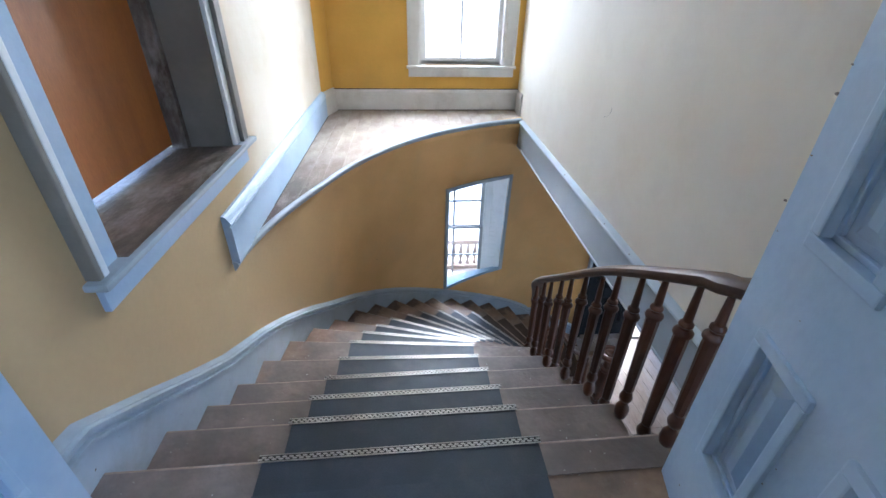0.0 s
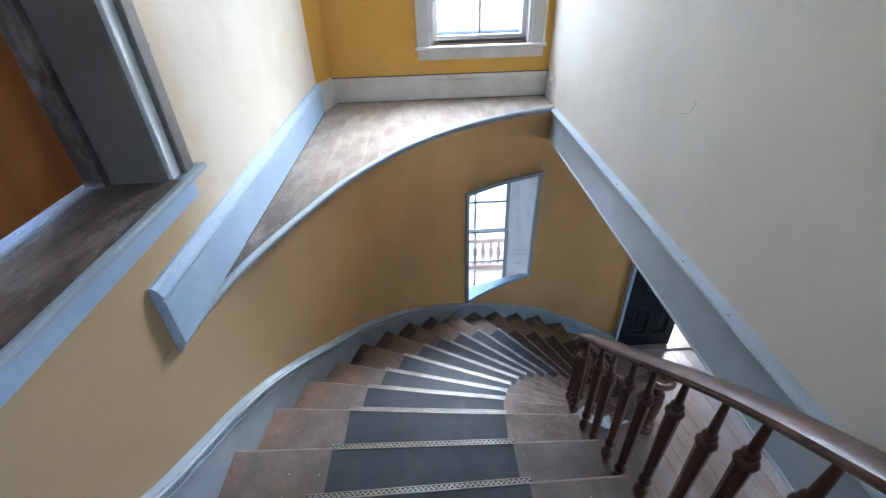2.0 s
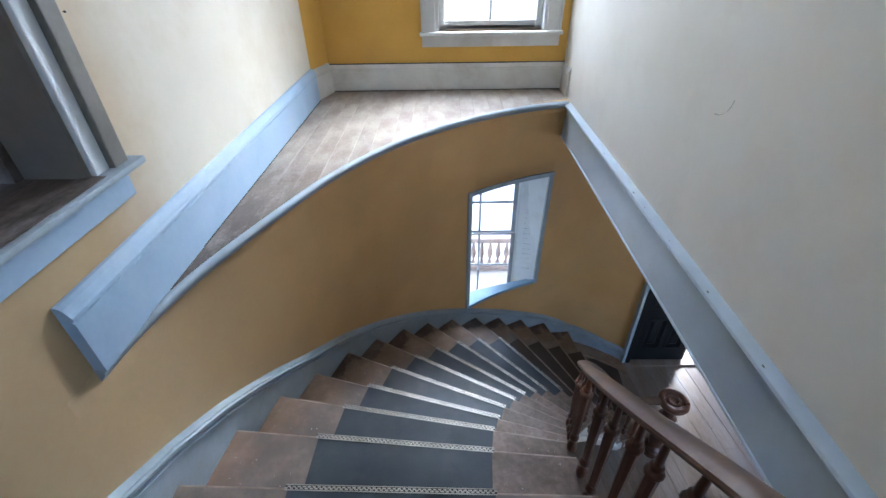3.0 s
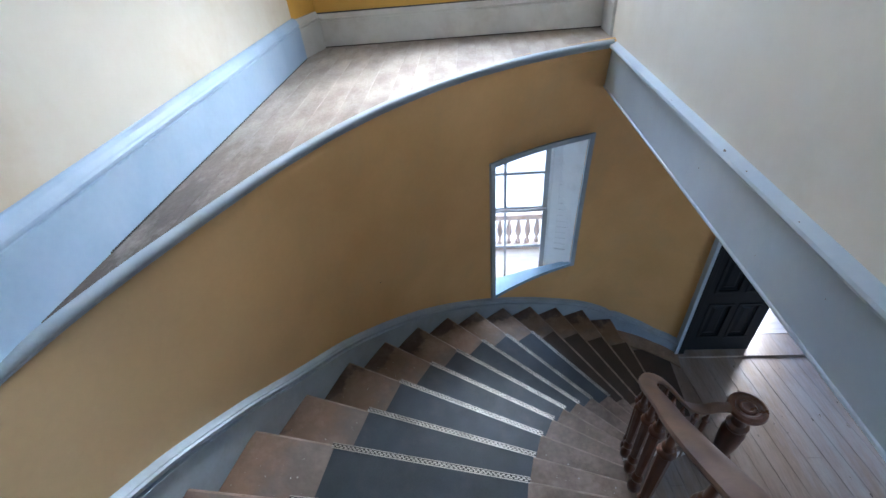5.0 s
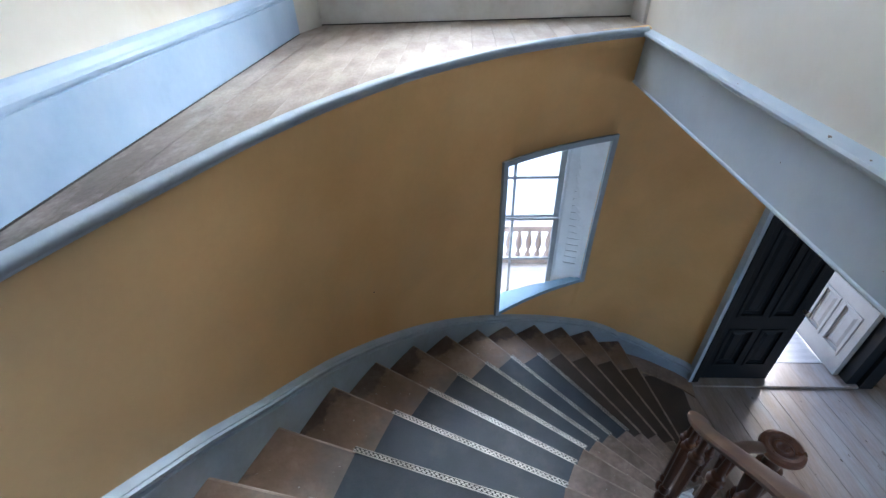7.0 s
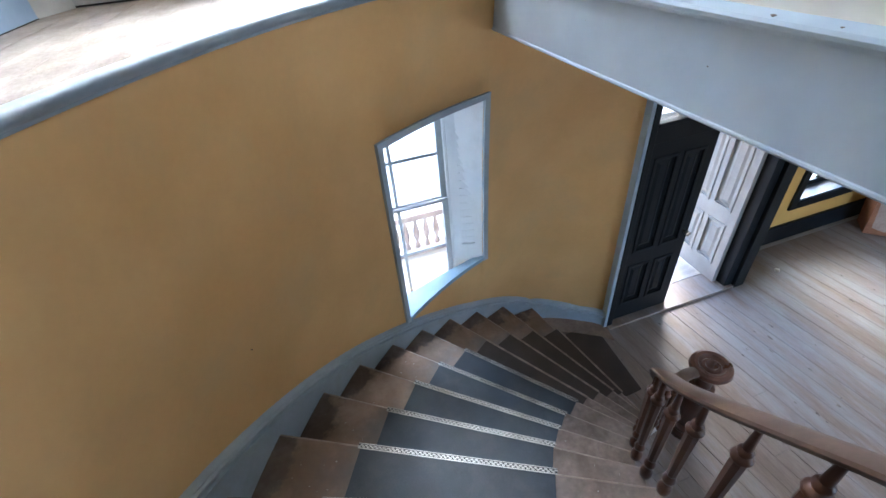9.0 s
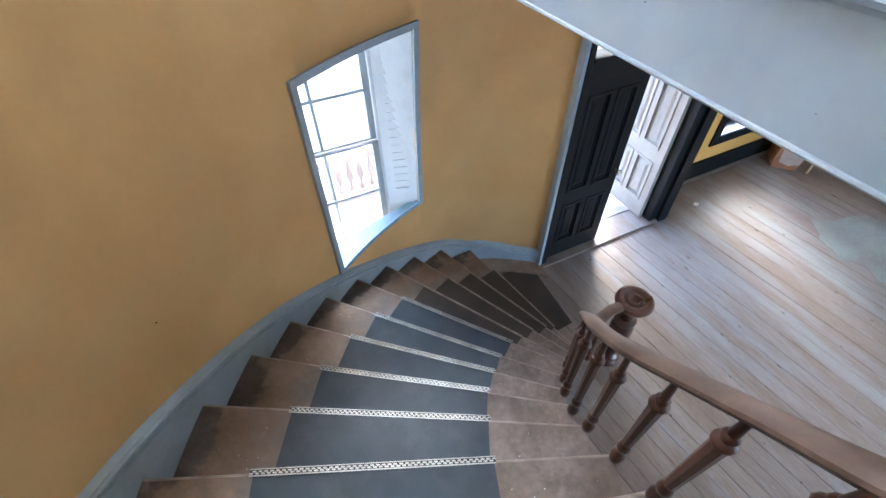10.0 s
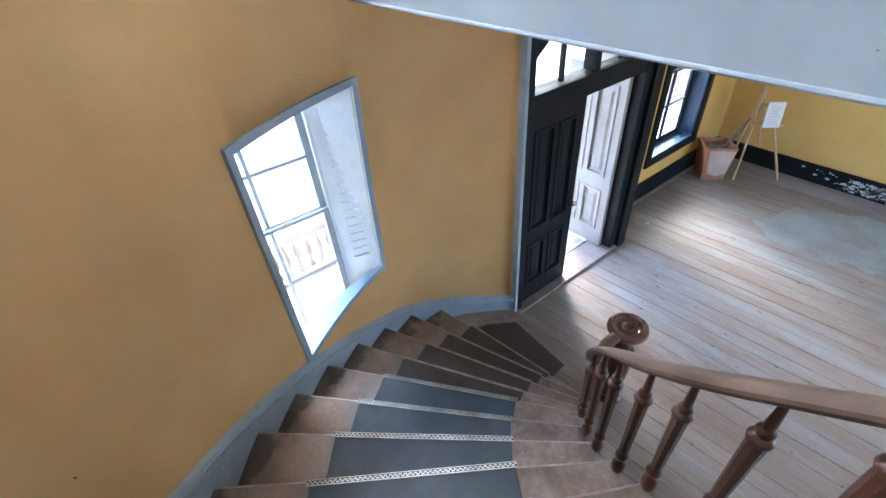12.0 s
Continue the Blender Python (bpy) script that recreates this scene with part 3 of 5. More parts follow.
# rounded nosing along the curved edge of the ledge
EDGE = [i for i in range(NCOL) if bow(i, 3.34)[0] < XR - 0.004 and bow(i, 3.34)[1] > 2.5]
bm = bmesh.new()
sweep(bm, [bow(i, 3.30) for i in EDGE], [(-0.004, 0.0), (0.008, 0.0), (0.011, 0.010), (0.017, 0.014), (0.024, 0.022), (0.028, 0.031), (0.028, 0.040), (0.024, 0.048), (0.016, 0.053), (0.006, 0.055), (-0.004, 0.054)])
tagged(part("ledge_nosing", bm, GREYBLUE, smooth=True), "blue-grey rounded nosing along the curved ledge", "trim", kind="structure")

SPLAY_X, SPLAY_Y = -0.435, 5.57         # splayed corner beside the window
# baseboards of the upper floor
def baseboard(name, label, x0, y0, x1, y1, z0, h, thick, normal, material):
    """A board with a moulded cap, on a straight wall line; normal points into the room."""
    ob = thing(name, label, "baseboard", kind="structure")
    nx, ny = normal
    ux, uy = x1 - x0, y1 - y0
    sec = [(0, 0), (thick, 0), (thick, h * 0.77), (thick - 0.007, h * 0.78), (thick - 0.007, h * 0.805), (thick + 0.003, h * 0.815), (thick + 0.004, h * 0.85), (thick - 0.002, h * 0.875), (thick - 0.004, h * 0.90), (thick - 0.014, h * 0.96), (thick * 0.35, h), (0, h)]
    bm = bmesh.new()
    tube(bm, [[(px + nx * u, py + ny * u, z0 + v) for u, v in sec] for px, py in ((x0, y0), (x1, y1))])
    part("board", bm, material, ob)
    return ob


baseboard("baseboard_west", "pale blue deep baseboard along the ledge", XL, 2.53, XL, SPLAY_Y, 3.345, 0.282, 0.042, (1, 0), BLUE)
baseboard("baseboard_north", "off-white baseboard under the window", XL + 0.05, YB, XR, YB, 3.362, 0.235, 0.025, (0, -1), OFFWHITE)
tagged(part("floor_gap", boxes((XL + 0.05, YB - 0.012, 3.352, XR, YB - 0.001, 3.366), (XL + 0.05, YB - 0.010, 3.594, XR, YB - 0.001, 3.602)), METALDARK), "dark open joints along the baseboard", "joint", kind="structure")
baseboard("baseboard_east", "off-white baseboard end beside the fascia", XR, 5.60, XR, YB - 0.03, 3.345, 0.25, 0.02, (-1, 0), OFFWHITE)

# ledge boards
ledge_floor = bpy.data.objects["ledge_slab"]
line = np.array([bow(i, 3.345, -0.012)[:2] for i in range(NCOL) if bow(i, 3.345)[0] < XR + 0.1])
x = XL + 0.04
while x < XR - 0.03:
    x1 = min(x + random.uniform(0.10, 0.14), XR - 0.005)
    ya, yb = np.interp(x, line[:, 0], line[:, 1]), np.interp(x1 - 0.004, line[:, 0], line[:, 1])
    ya, yb = max(ya, 2.56), max(yb, 2.56)
    bm = bmesh.new()
    prism(bm, [(x, ya), (x1 - 0.0015, yb), (x1 - 0.0015, YB - 0.002), (x, YB - 0.002)], 3.336, 3.352 + random.uniform(-0.001, 0.001))
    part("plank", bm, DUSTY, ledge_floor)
    x = x1

# the ochre coat turns the corner beside the window
tagged(part("wall_corner_splay", prism(bmesh.new(), [(XL - 0.01, SPLAY_Y), (XL, SPLAY_Y), (SPLAY_X, YB - 0.001), (XL - 0.01, YB - 0.001)], 3.34, CEIL - 0.002), OCHRE), "ochre painted splayed plaster in the wall corner", "wall", kind="structure")
baseboard("baseboard_splay", "off-white baseboard across the splayed corner", XL, SPLAY_Y, SPLAY_X, YB - 0.02, 3.345, 0.27, 0.03, (0.965, -0.262), OFFWHITE)
tagged(part("floor_gap_west", boxes((XL + 0.042, 3.25, 3.350, XL + 0.0465, SPLAY_Y, 3.3565)), METALDARK), "dark open joint along the baseboard", "joint", kind="structure")
# ---------------------------------------------------------------- staircase
stair = thing("staircase", "winding brown wooden staircase with a blue-grey runner", "staircase")
for k in range(1, STEPS + 1):
    z = level(k)
    front, back = NOSE[k], back_off(NOSE[k - 1], 0.03) if k > 1 else back_off(NOSE[1], 0.12)
    # tread board with a rounded nose
    bm = bmesh.new()
    poly = [front[0], front[-1], back[-1], back[0]]
    prism(bm, poly, z - 0.032, z)
    nose_edges = [e for e in bm.edges if all((v.co.xy - Vector(front[0])).length < 1e-4 or (v.co.xy - Vector(front[-1])).length < 1e-4 for v in e.verts) and abs(e.verts[0].co.z - e.verts[1].co.z) < 1e-4]
    bmesh.ops.bevel(bm, geom=nose_edges, offset=0.013, segments=3, affect="EDGES", profile=0.5)
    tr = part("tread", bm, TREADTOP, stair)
    tr.data.materials.append(TREADPALE)
    tr.data.materials.append(WORNEDGE)
    # the inner margin is trodden pale
    mid = [Vector(front[0]).lerp(Vector(front[-1]), 0.6), Vector(back[0]).lerp(Vector(back[-1]), 0.6)]
    bm = bmesh.new()
    bm.from_mesh(tr.data)
    cut = mid[1] - mid[0]
    bmesh.ops.bisect_plane(bm, geom=[*bm.verts, *bm.edges, *bm.faces], plane_co=(*mid[0], z), plane_no=(cut.y, -cut.x, 0))
    side = (Vector(front[-1]) - mid[0]).dot(Vector((cut.y, -cut.x)))
    for f in bm.faces:
        c = f.calc_center_median()
        f.material_index = int(k >= 6 and (c.xy - mid[0]).dot(Vector((cut.y, -cut.x))) * side > 0)
        if 0.05 < f.normal.z < 0.98:
            f.material_index = 2
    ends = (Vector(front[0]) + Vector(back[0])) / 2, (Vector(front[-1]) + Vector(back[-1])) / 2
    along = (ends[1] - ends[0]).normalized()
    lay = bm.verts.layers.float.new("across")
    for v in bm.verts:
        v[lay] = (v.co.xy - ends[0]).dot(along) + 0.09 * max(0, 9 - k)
    bm.to_mesh(tr.data)
    bm.free()
    RUN = CARPET if k < 15 else RUNBROWN
    # riser
    rf, rb = back_off(front, 0.028), back_off(front, 0.05)
    bm = bmesh.new()
    prism(bm, [rf[0], rf[-1], rb[-1], rb[0]], z - RISE, z - 0.032)
    part("riser", bm, TREAD, stair)
    # runner: over the tread, round the nose and down the riser
    rp = part("runner", prism(bmesh.new(), [back_off(front, -0.004)[1], back_off(front, -0.004)[2], back[2], back[1]], z + 0.001, z + 0.006), RUN, stair, "worn blue-grey runner")
    bm = bmesh.new()
    g0, g1 = back_off(front, -0.005), back_off(front, 0.006)
    prism(bm, [g0[1], g0[2], g1[2], g1[1]], z - 0.034, z + 0.006)
    part("runner_fold", bm, RUN, rp)
    bm = bmesh.new()
    g0, g1 = back_off(front, 0.022), back_off(front, 0.029)
    prism(bm, [g0[1], g0[2], g1[2], g1[1]], z - RISE + 0.006, z - 0.034)
    part("runner_drop", bm, RUN, rp)
    if k >= 15:
        e0, e1 = back_off(front, -0.006), back_off(front, 0.012)
        part("rubbed_edge", prism(bmesh.new(), [e0[1], e0[2], e1[2], e1[1]], z + 0.0055, z + 0.0075), WORNEDGE, rp, "rubbed pale edge")
    # pierced metal nosing strip
    if k <= 14:
        a, b = Vector(front[1]), Vector(front[2])
        u = (b - a).normalized()
        n = Vector((-u.y, u.x))
        a, b = a - u * 0.012, b + u * 0.008
        plate = bmesh.new()
        prism(plate, [tuple(a + n * 0.008), tuple(b + n * 0.008), tuple(b - n * 0.016), tuple(a - n * 0.016)], z + 0.006, z + 0.0078)
        prism(plate, [tuple(a + n * 0.008), tuple(b + n * 0.008), tuple(b + n * 0.0055), tuple(a + n * 0.0055)], z - 0.018, z + 0.006)
        st = part("nosing_strip", plate, METALDARK, stair, "dark tarnished metal nosing strip with a pierced bright pattern")
        rails = bmesh.new()
        for lo, hi in ((0.0060, 0.0088), (-0.0168, -0.0128)):
            prism(rails, [tuple(a + n * hi), tuple(b + n * hi), tuple(b + n * lo), tuple(a + n * lo)], z + 0.0070, z + 0.0096)
        part("strip_rim", rails, METAL, st, "rubbed bright rim")
        length = (b - a).length
        count = int(length / 0.021)
        links = bmesh.new()
        for i in range(count * 2):
            c = a + u * (length * (i + 0.5) / (count * 2)) - n * (0.0002 if i % 2 else 0.0072)
            prism(links, [tuple(c + u * 0.0080), tuple(c + u * 0.003 + n * 0.0034), tuple(c - u * 0.0065 + n * 0.0024), tuple(c - u * 0.0080), tuple(c - u * 0.003 - n * 0.0034), tuple(c + u * 0.0065 - n * 0.0024)][::-1], z + 0.0070, z + 0.0094)
        part("link_pattern", links, METAL, st, "worn bright links")

# runner across the landing
bm = bmesh.new()
prism(bm, [(-0.03, -2.6), (0.875, -2.6), (NOSE[1][2][0], NOSE[1][2][1] - 0.1195), (NOSE[1][1][0], NOSE[1][1][1] - 0.1195)], TOP + 0.001, TOP + 0.006)
tagged(part("landing_runner", bm, CARPET), "worn blue-grey runner laid across the landing", "carpet")
# runner lying on the floor at the stair foot
bm = bmesh.new()
prism(bm, [(2.39, 5.42), (2.56, 4.60), (2.79, 4.615), (2.835, 5.41), (2.78, 5.47)], 0.002, 0.008)
tagged(part("runner_end", bm, RUNBROWN), "dark end of the runner lying at the stair foot", "carpet")
# curved board at the foot of the bowed wall
bm = bmesh.new()
ids = [i for i in range(NCOL) if 2.30 < FOOT[i][0]]
prism(bm, [tuple(FOOT[i] + np.array((0, -0.03))) for i in ids] + [tuple(FOOT[i] + np.array((-0.03, -0.22))) for i in ids[::-1]], 0.0, 0.018)
tagged(part("curved_floor_board", bm, TREAD), "brown curved border board at the stair foot", "floor board", kind="structure")

# skirting that climbs along the bowed wall and the left wall
OUT = np.array([NOSE[k][0] for k in range(1, 19)])


def stair_height(x, y):
    """Height of the line through the nosings beside a plan point of the outer wall."""
    best = None
    for k in range(1, 18):
        a, b = OUT[k - 1], OUT[k]
        u = np.clip(np.dot(np.array((x, y)) - a, b - a) / np.dot(b - a, b - a), 0, 1)
        q = a + u * (b - a)
        d = np.hypot(q[0] - x, q[1] - y)
        if best is None or d < best[0]:
            best = (d, level(k) - u * RISE, u, k)
    return best[1]


sk_path = [(XL + 0.0, y) for y in np.arange(1.216, 2.62, 0.06)] + [tuple(bow(i, 1.0)[:2]) for i in range(NCOL) if bow(i, 1.0)[1] > 2.64 or bow(i, 1.0)[0] > 1.5]
rings, capr = [], []
for i, (x, y) in enumerate(sk_path):
    a, b = np.array(sk_path[max(0, i - 1)]), np.array(sk_path[min(len(sk_path) - 1, i + 1)])
    d = (b - a) / np.linalg.norm(b - a)
    nx, ny = d[1], -d[0]
    past = max(0.0, x - 2.32) if y > 5.3 else 0.0
    h = stair_height(x, y) if past == 0 else 0.0
    top = h + 0.09 + 0.10 * min(1.0, max(0.0, (h - 0.8) / 1.4))
    if past > 0 or h < RISE + 0.03:
        top = 0.275 - 0.09 * min(1.0, past / 0.4)
    if y > 2.64 or x > 1.5:
        j = min(range(NCOL), key=lambda q: (FOOT[q][0] - x) ** 2 + (FOOT[q][1] - y) ** 2)
        x, y, _ = bow(j, max(0, top - 0.2))
    lo = max(0.0, h - 0.36)
    rings.append([(x + nx * u, y + ny * u, v) for u, v in ((-0.02, lo), (0.028, lo), (0.028, top - 0.06), (-0.02, top - 0.06))])
    capr.append([(x + nx * u, y + ny * u, top + v) for u, v in ((-0.02, -0.064), (0.031, -0.064), (0.041, -0.057), (0.041, -0.043), (0.027, -0.039), (0.027, -0.020), (0.046, -0.014), (0.049, 0.003), (0.037, 0.009), (0.037, 0.014), (0.022, 0.020), (-0.02, 0.028))])
skirt = thing("stair_skirting", "blue-grey skirting board climbing along the stair", "skirting", kind="structure")
part("board", tube(bmesh.new(), rings), GREYBLUE, skirt, smooth=True)
part("cap_moulding", tube(bmesh.new(), capr), GREYBLUE, skirt, smooth=True)

chips(skirt, [((XL + 0.0285, y, 3.375 - (y - 1.33) * 0.68 + dz), (1, 0, 0), q) for y, dz, q in ((1.30, 0.02, 0.014), (1.42, 0.09, 0.006), (1.70, 0.03, 0.005), (2.1, 0.06, 0.006))], 8)
# inner string and underside
IN = np.array([NOSE[k][3] for k in range(1, 19)])
fine_in = smooth_line([(1.325, 1.16)] + [tuple(p) for p in IN] + [(2.70, 4.24)], 0.05)
RAIL_PLAN = [(1.285, 1.42), (1.285, 1.9), (1.285, 2.40), (1.295, 2.70), (1.335, 2.91), (1.40, 3.07), (1.465, 3.24), (1.525, 3.41), (1.61, 3.565), (1.715, 3.70),
                       (1.85, 3.825), (2.005, 3.945), (2.145, 4.025), (2.305, 4.105), (2.48, 4.158), (2.62, 4.19)]
RAIL_XY = smooth_line(RAIL_PLAN, 0.03)


def inner_height(x, y):
    best = None
    for k in range(1, 18):
        a, b = IN[k - 1], IN[k]
        u = np.clip(np.dot(np.array((x, y)) - a, b - a) / np.dot(b - a, b - a), 0, 1)
        q = a + u * (b - a)
        d = np.hypot(q[0] - x, q[1] - y)
        if best is None or d < best[0]:
            best = (d, level(k) - u * RISE)
    return best[1]


rings = []
for i, (x, y) in enumerate(fine_in):
    if y < 1.34:
        continue
    a, b = fine_in[max(0, i - 1)], fine_in[min(len(fine_in) - 1, i + 1)]
    d = (b - a) / np.linalg.norm(b - a)
    nx, ny = d[1], -d[0]
    h = inner_height(x, y) - RISE - 0.01
    rings.append([(x - nx * u, y - ny * u, max(v, 0.0)) for u, v in ((0.012, h + 0.02), (0.045, h + 0.02), (0.045, max(h - 0.2, -0.0)), (0.012, max(h - 0.2, -0.0)))])
part("inner_string", tube(bmesh.new(), rings), OFFWHITE, stair, smooth=True)
bm = bmesh.new()
for k in range(1, 18):
    z0, z1 = level(k) - RISE - 0.13, level(k + 1) - RISE - 0.13
    if z1 < 0.02:
        break
    a, b, c, d = NOSE[k][0], NOSE[k][3], NOSE[k + 1][3], NOSE[k + 1][0]
    vs = [bm.verts.new((*p, q + s)) for s in (0, 0.03) for p, q in ((a, z0), (b, z0), (c, z1), (d, z1))]
    for q in ((0, 1, 2, 3), (7, 6, 5, 4), (0, 4, 5, 1), (1, 5, 6, 2), (2, 6, 7, 3), (3, 7, 4, 0)):
        bm.faces.new([vs[j] for j in q])
part("soffit", bm, PLASTER, stair)

# balustrade
rail = thing("balustrade", "dark varnished balustrade with a turned newel and a scrolled handrail", "balustrade", at=(2.83, 4.18, 0))
VC = (2.835, 4.18)
RZ = (3.974, 3.675, 3.29, 3.06, 2.87, 2.69, 2.50, 2.32, 2.14, 1.97, 1.76, 1.50, 1.27, 1.02, 0.88, 0.86)
path = [(XR - 0.005, 1.19, 4.06), (1.62, 1.19, 4.06), (1.46, 1.192, 4.06), (1.385, 1.205, 4.058), (1.330, 1.235, 4.053), (1.298, 1.285, 4.038), (1.287, 1.34, 4.010)]
path += [(x, y, z) for (x, y), z in zip(RAIL_PLAN, RZ)]
path += [(2.70, 4.185, 0.858), (2.76, 4.185, 0.856)]
path = [tuple(p) for p in smooth_line(path, 0.05)]
SEC = [(u * 1.22, v * 0.78) for u, v in [(-0.03, -0.028), (-0.024, -0.034), (0.024, -0.034), (0.03, -0.028), (0.036, -0.006), (0.034, 0.012), (0.022, 0.026), (0.0, 0.031), (-0.022, 0.026), (-0.034, 0.012), (-0.036, -0.006)]]
part("handrail", sweep(bmesh.new(), path, SEC), RAILWOOD, rail, "worn brown handrail", smooth=True)
# scrolled cap on the newel
bm = bmesh.new()
lathe(bm, [(0.06, -0.075), (0.085, -0.06), (0.10, -0.048), (0.132, -0.036), (0.146, -0.008), (0.140, 0.018), (0.118, 0.032), (0.094, 0.028), (0.082, 0.012), (0.070, 0.008), (0.060, 0.018), (0.044, 0.018), (0.032, 0.002), (0.024, -0.004), (0.001, -0.006)], (*VC, 0.856), 28)
part("scroll_cap", bm, CAPWOOD, rail, "red-brown scrolled newel cap", smooth=True)
bm = bmesh.new()
lathe(bm, [(r * 1.3, q) for r, q in [(0.075, 0.0), (0.078, 0.05), (0.06, 0.07), (0.07, 0.09), (0.072, 0.12), (0.05, 0.15), (0.055, 0.2), (0.068, 0.36), (0.072, 0.52), (0.06, 0.58), (0.068, 0.60), (0.068, 0.625), (0.045, 0.65), (0.042, 0.72), (0.06, 0.77), (0.062, 0.79)]], (*VC, 0.0), 16)
part("newel_post", bm, MAHOG, rail, "turned newel post", smooth=True)


def baluster(x, y, z0, z1):
    """Turned foot, eight-sided swelling shaft, collar and thin neck."""
    h = z1 - z0
    bm = bmesh.new()
    g = 0.9
    lathe(bm, [(r * g, q) for r, q in [(0.021, 0), (0.027, 0.008), (0.031, 0.030), (0.029, 0.056), (0.018, 0.076), (0.016, 0.088), (0.025, 0.098), (0.029, 0.116), (0.022, 0.136), (0.017, 0.148)]], (x, y, z0), 12)
    ob = part("baluster", bm, MAHOG, rail, smooth=True)
    bm = bmesh.new()
    lathe(bm, [(r * g, q) for r, q in [(0.018, 0.146), (0.0215, 0.156), (0.027, h * 0.755 - 0.02), (0.026, h * 0.755)]], (x, y, z0), 8)
    part("shaft", bm, MAHOG, ob)
    bm = bmesh.new()
    s = h * 0.755
    lathe(bm, [(r * g, q) for r, q in [(0.022, s - 0.003), (0.033, s + 0.004), (0.035, s + 0.012), (0.031, s + 0.020), (0.020, s + 0.028), (0.019, s + 0.034), (0.025, s + 0.040), (0.024, s + 0.048), (0.016, s + 0.056), (0.011, h)]], (x, y, z0), 12)
    part("neck", bm, MAHOG, ob, smooth=True)


RP = np.array(path)


def rail_under(x, y):
    j = np.argmin((RP[:, 0] - x) ** 2 + (RP[:, 1] - y) ** 2)
    return RP[j, 2] - 0.026


RX = np.array(RAIL_XY)
for k in range(2, 19):
    a, b = np.array(NOSE[k - 1][3]), np.array(NOSE[k][3])
    for u in ((0.22, 0.72) if k <= 6 else (0.84,)):
        p = a + (b - a) * u
        j = np.argmin(((RX - p) ** 2).sum(1))
        x, y = RX[j]
        baluster(x, y, level(k), rail_under(x, y))
for x in (1.44, 1.56, 1.68):
    baluster(x, 1.19, TOP, 4.03)
baluster(1.291, 1.315, TOP, rail_under(1.291, 1.315))

# crumbs of plaster and paint on the treads
rng = random.Random(21)
bm = bmesh.new()
for i in range(260):
    k = rng.randint(1, 13)
    f, bk = NOSE[k], (NOSE[k - 1] if k > 1 else back_off(NOSE[1], 0.2))
    e = rng.random()
    s0, s1 = (0, 1) if rng.random() < 0.5 else (2, 3)
    d = rng.uniform(0.08, 0.92)
    p0 = Vector(f[s0]).lerp(Vector(f[s1]), d)
    p1 = Vector(bk[s0]).lerp(Vector(bk[s1]), d)
    c = p0.lerp(p1, 0.12 + 0.72 * e ** 0.6)
    r = 0.001 + 0.0022 * rng.random() ** 3
    a0c = rng.random() * 6.3
    ring = [(c.x + r * rng.uniform(0.6, 1.2) * math.cos(a0c + q * 1.2566), c.y + r * rng.uniform(0.6, 1.2) * math.sin(a0c + q * 1.2566)) for q in range(5)]
    prism(bm, ring, level(k) - 0.0005, level(k) + r * 0.7)
tagged(part("plaster_crumbs", bm, PEEL), "small pale crumbs of plaster on the stair treads", "debris", kind="stuff")
# ---------------------------------------------------------------- boarded window recess
rec = thing("boarded_window", "blue painted window casing boarded with brown plywood", "window")
# lit and shaded faces of the casing are coloured in: pale beads, dark bands
for side, ya in ((-1, RY0), (1, RY1)):
    def run(a, b, d):
        y0, y1 = sorted((ya + side * a, ya + side * b))
        return boxes((XL, y0, RZ0 + 0.025, XL + d, y1, RZ1 + 0.1), bevel=0.005)
    if side < 0:
        cs = part("casing", run(0, 0.098, 0.022), BLUE, rec)
        part("bead", run(0.090, 0.116, 0.048), WINBLUE, cs)
        part("back_band", run(0.113, 0.136, 0.046), JAMBGREY, cs, "back band with its shade put in as dark grey")
    else:
        cs = part("casing", run(0, 0.064, 0.022), WINBLUE, rec, "casing with its window light put in as pale blue")
        part("back_band", run(0.064, 0.136, 0.044), JAMBGREY, cs, "back band with its shade put in as dark grey")
part("casing_head", boxes((XL, RY0, RZ1, XL + 0.022, RY1, RZ1 + 0.1), bevel=0.006), BLUE, rec)
part("stool", boxes((XL - 0.0, RY0 - 0.16, RZ0 - 0.002, XL + 0.075, RY1 + 0.185, RZ0 + 0.025), bevel=0.010), GREYBLUE, rec)
part("apron", boxes((XL, RY0 - 0.12, RZ0 - 0.105, XL + 0.024, RY1 + 0.13, RZ0 - 0.002), bevel=0.004), BLUE, rec)
part("sill_board", boxes((XL - 0.27, RY0 + 0.001, RZ0 + 0.001, XL - 0.001, RY1 - 0.001, RZ0 + 0.023), (XL - 0.02, RY0 + 0.003, RZ0 + 0.0232, XL + 0.052, RY1 - 0.003, RZ0 + 0.0272)), SILLWOOD, rec, "worn dark sill board")
part("sill_board", boxes((XL - 0.55, RY0, RZ0 + 0.001, XL - 0.275, RY1, RZ0 + 0.016)), SILLWOOD, rec)
part("jamb", boxes((XL - 0.215, RY0, RZ0 + 0.024, XL, RY0 + 0.016, RZ1)), JAMBGREY, rec)
part("jamb", boxes((XL - 0.215, RY1 - 0.016, RZ0 + 0.024, XL, RY1, RZ1)), JAMBGREY, rec)
part("stop", boxes((XL - 0.30, RY1 - 0.045, RZ0 + 0.024, XL - 0.22, RY1 - 0.002, RZ1)), SILLWOOD, rec, "bare dark wooden stop")
bm = bmesh.new()
box(bm, XL - 0.31, RY0, RZ0 + 0.046, XL - 0.295, RY1 - 0.05, RZ1)
part("plywood_sheet", bm, PLY, rec, "red-brown plywood sheet")

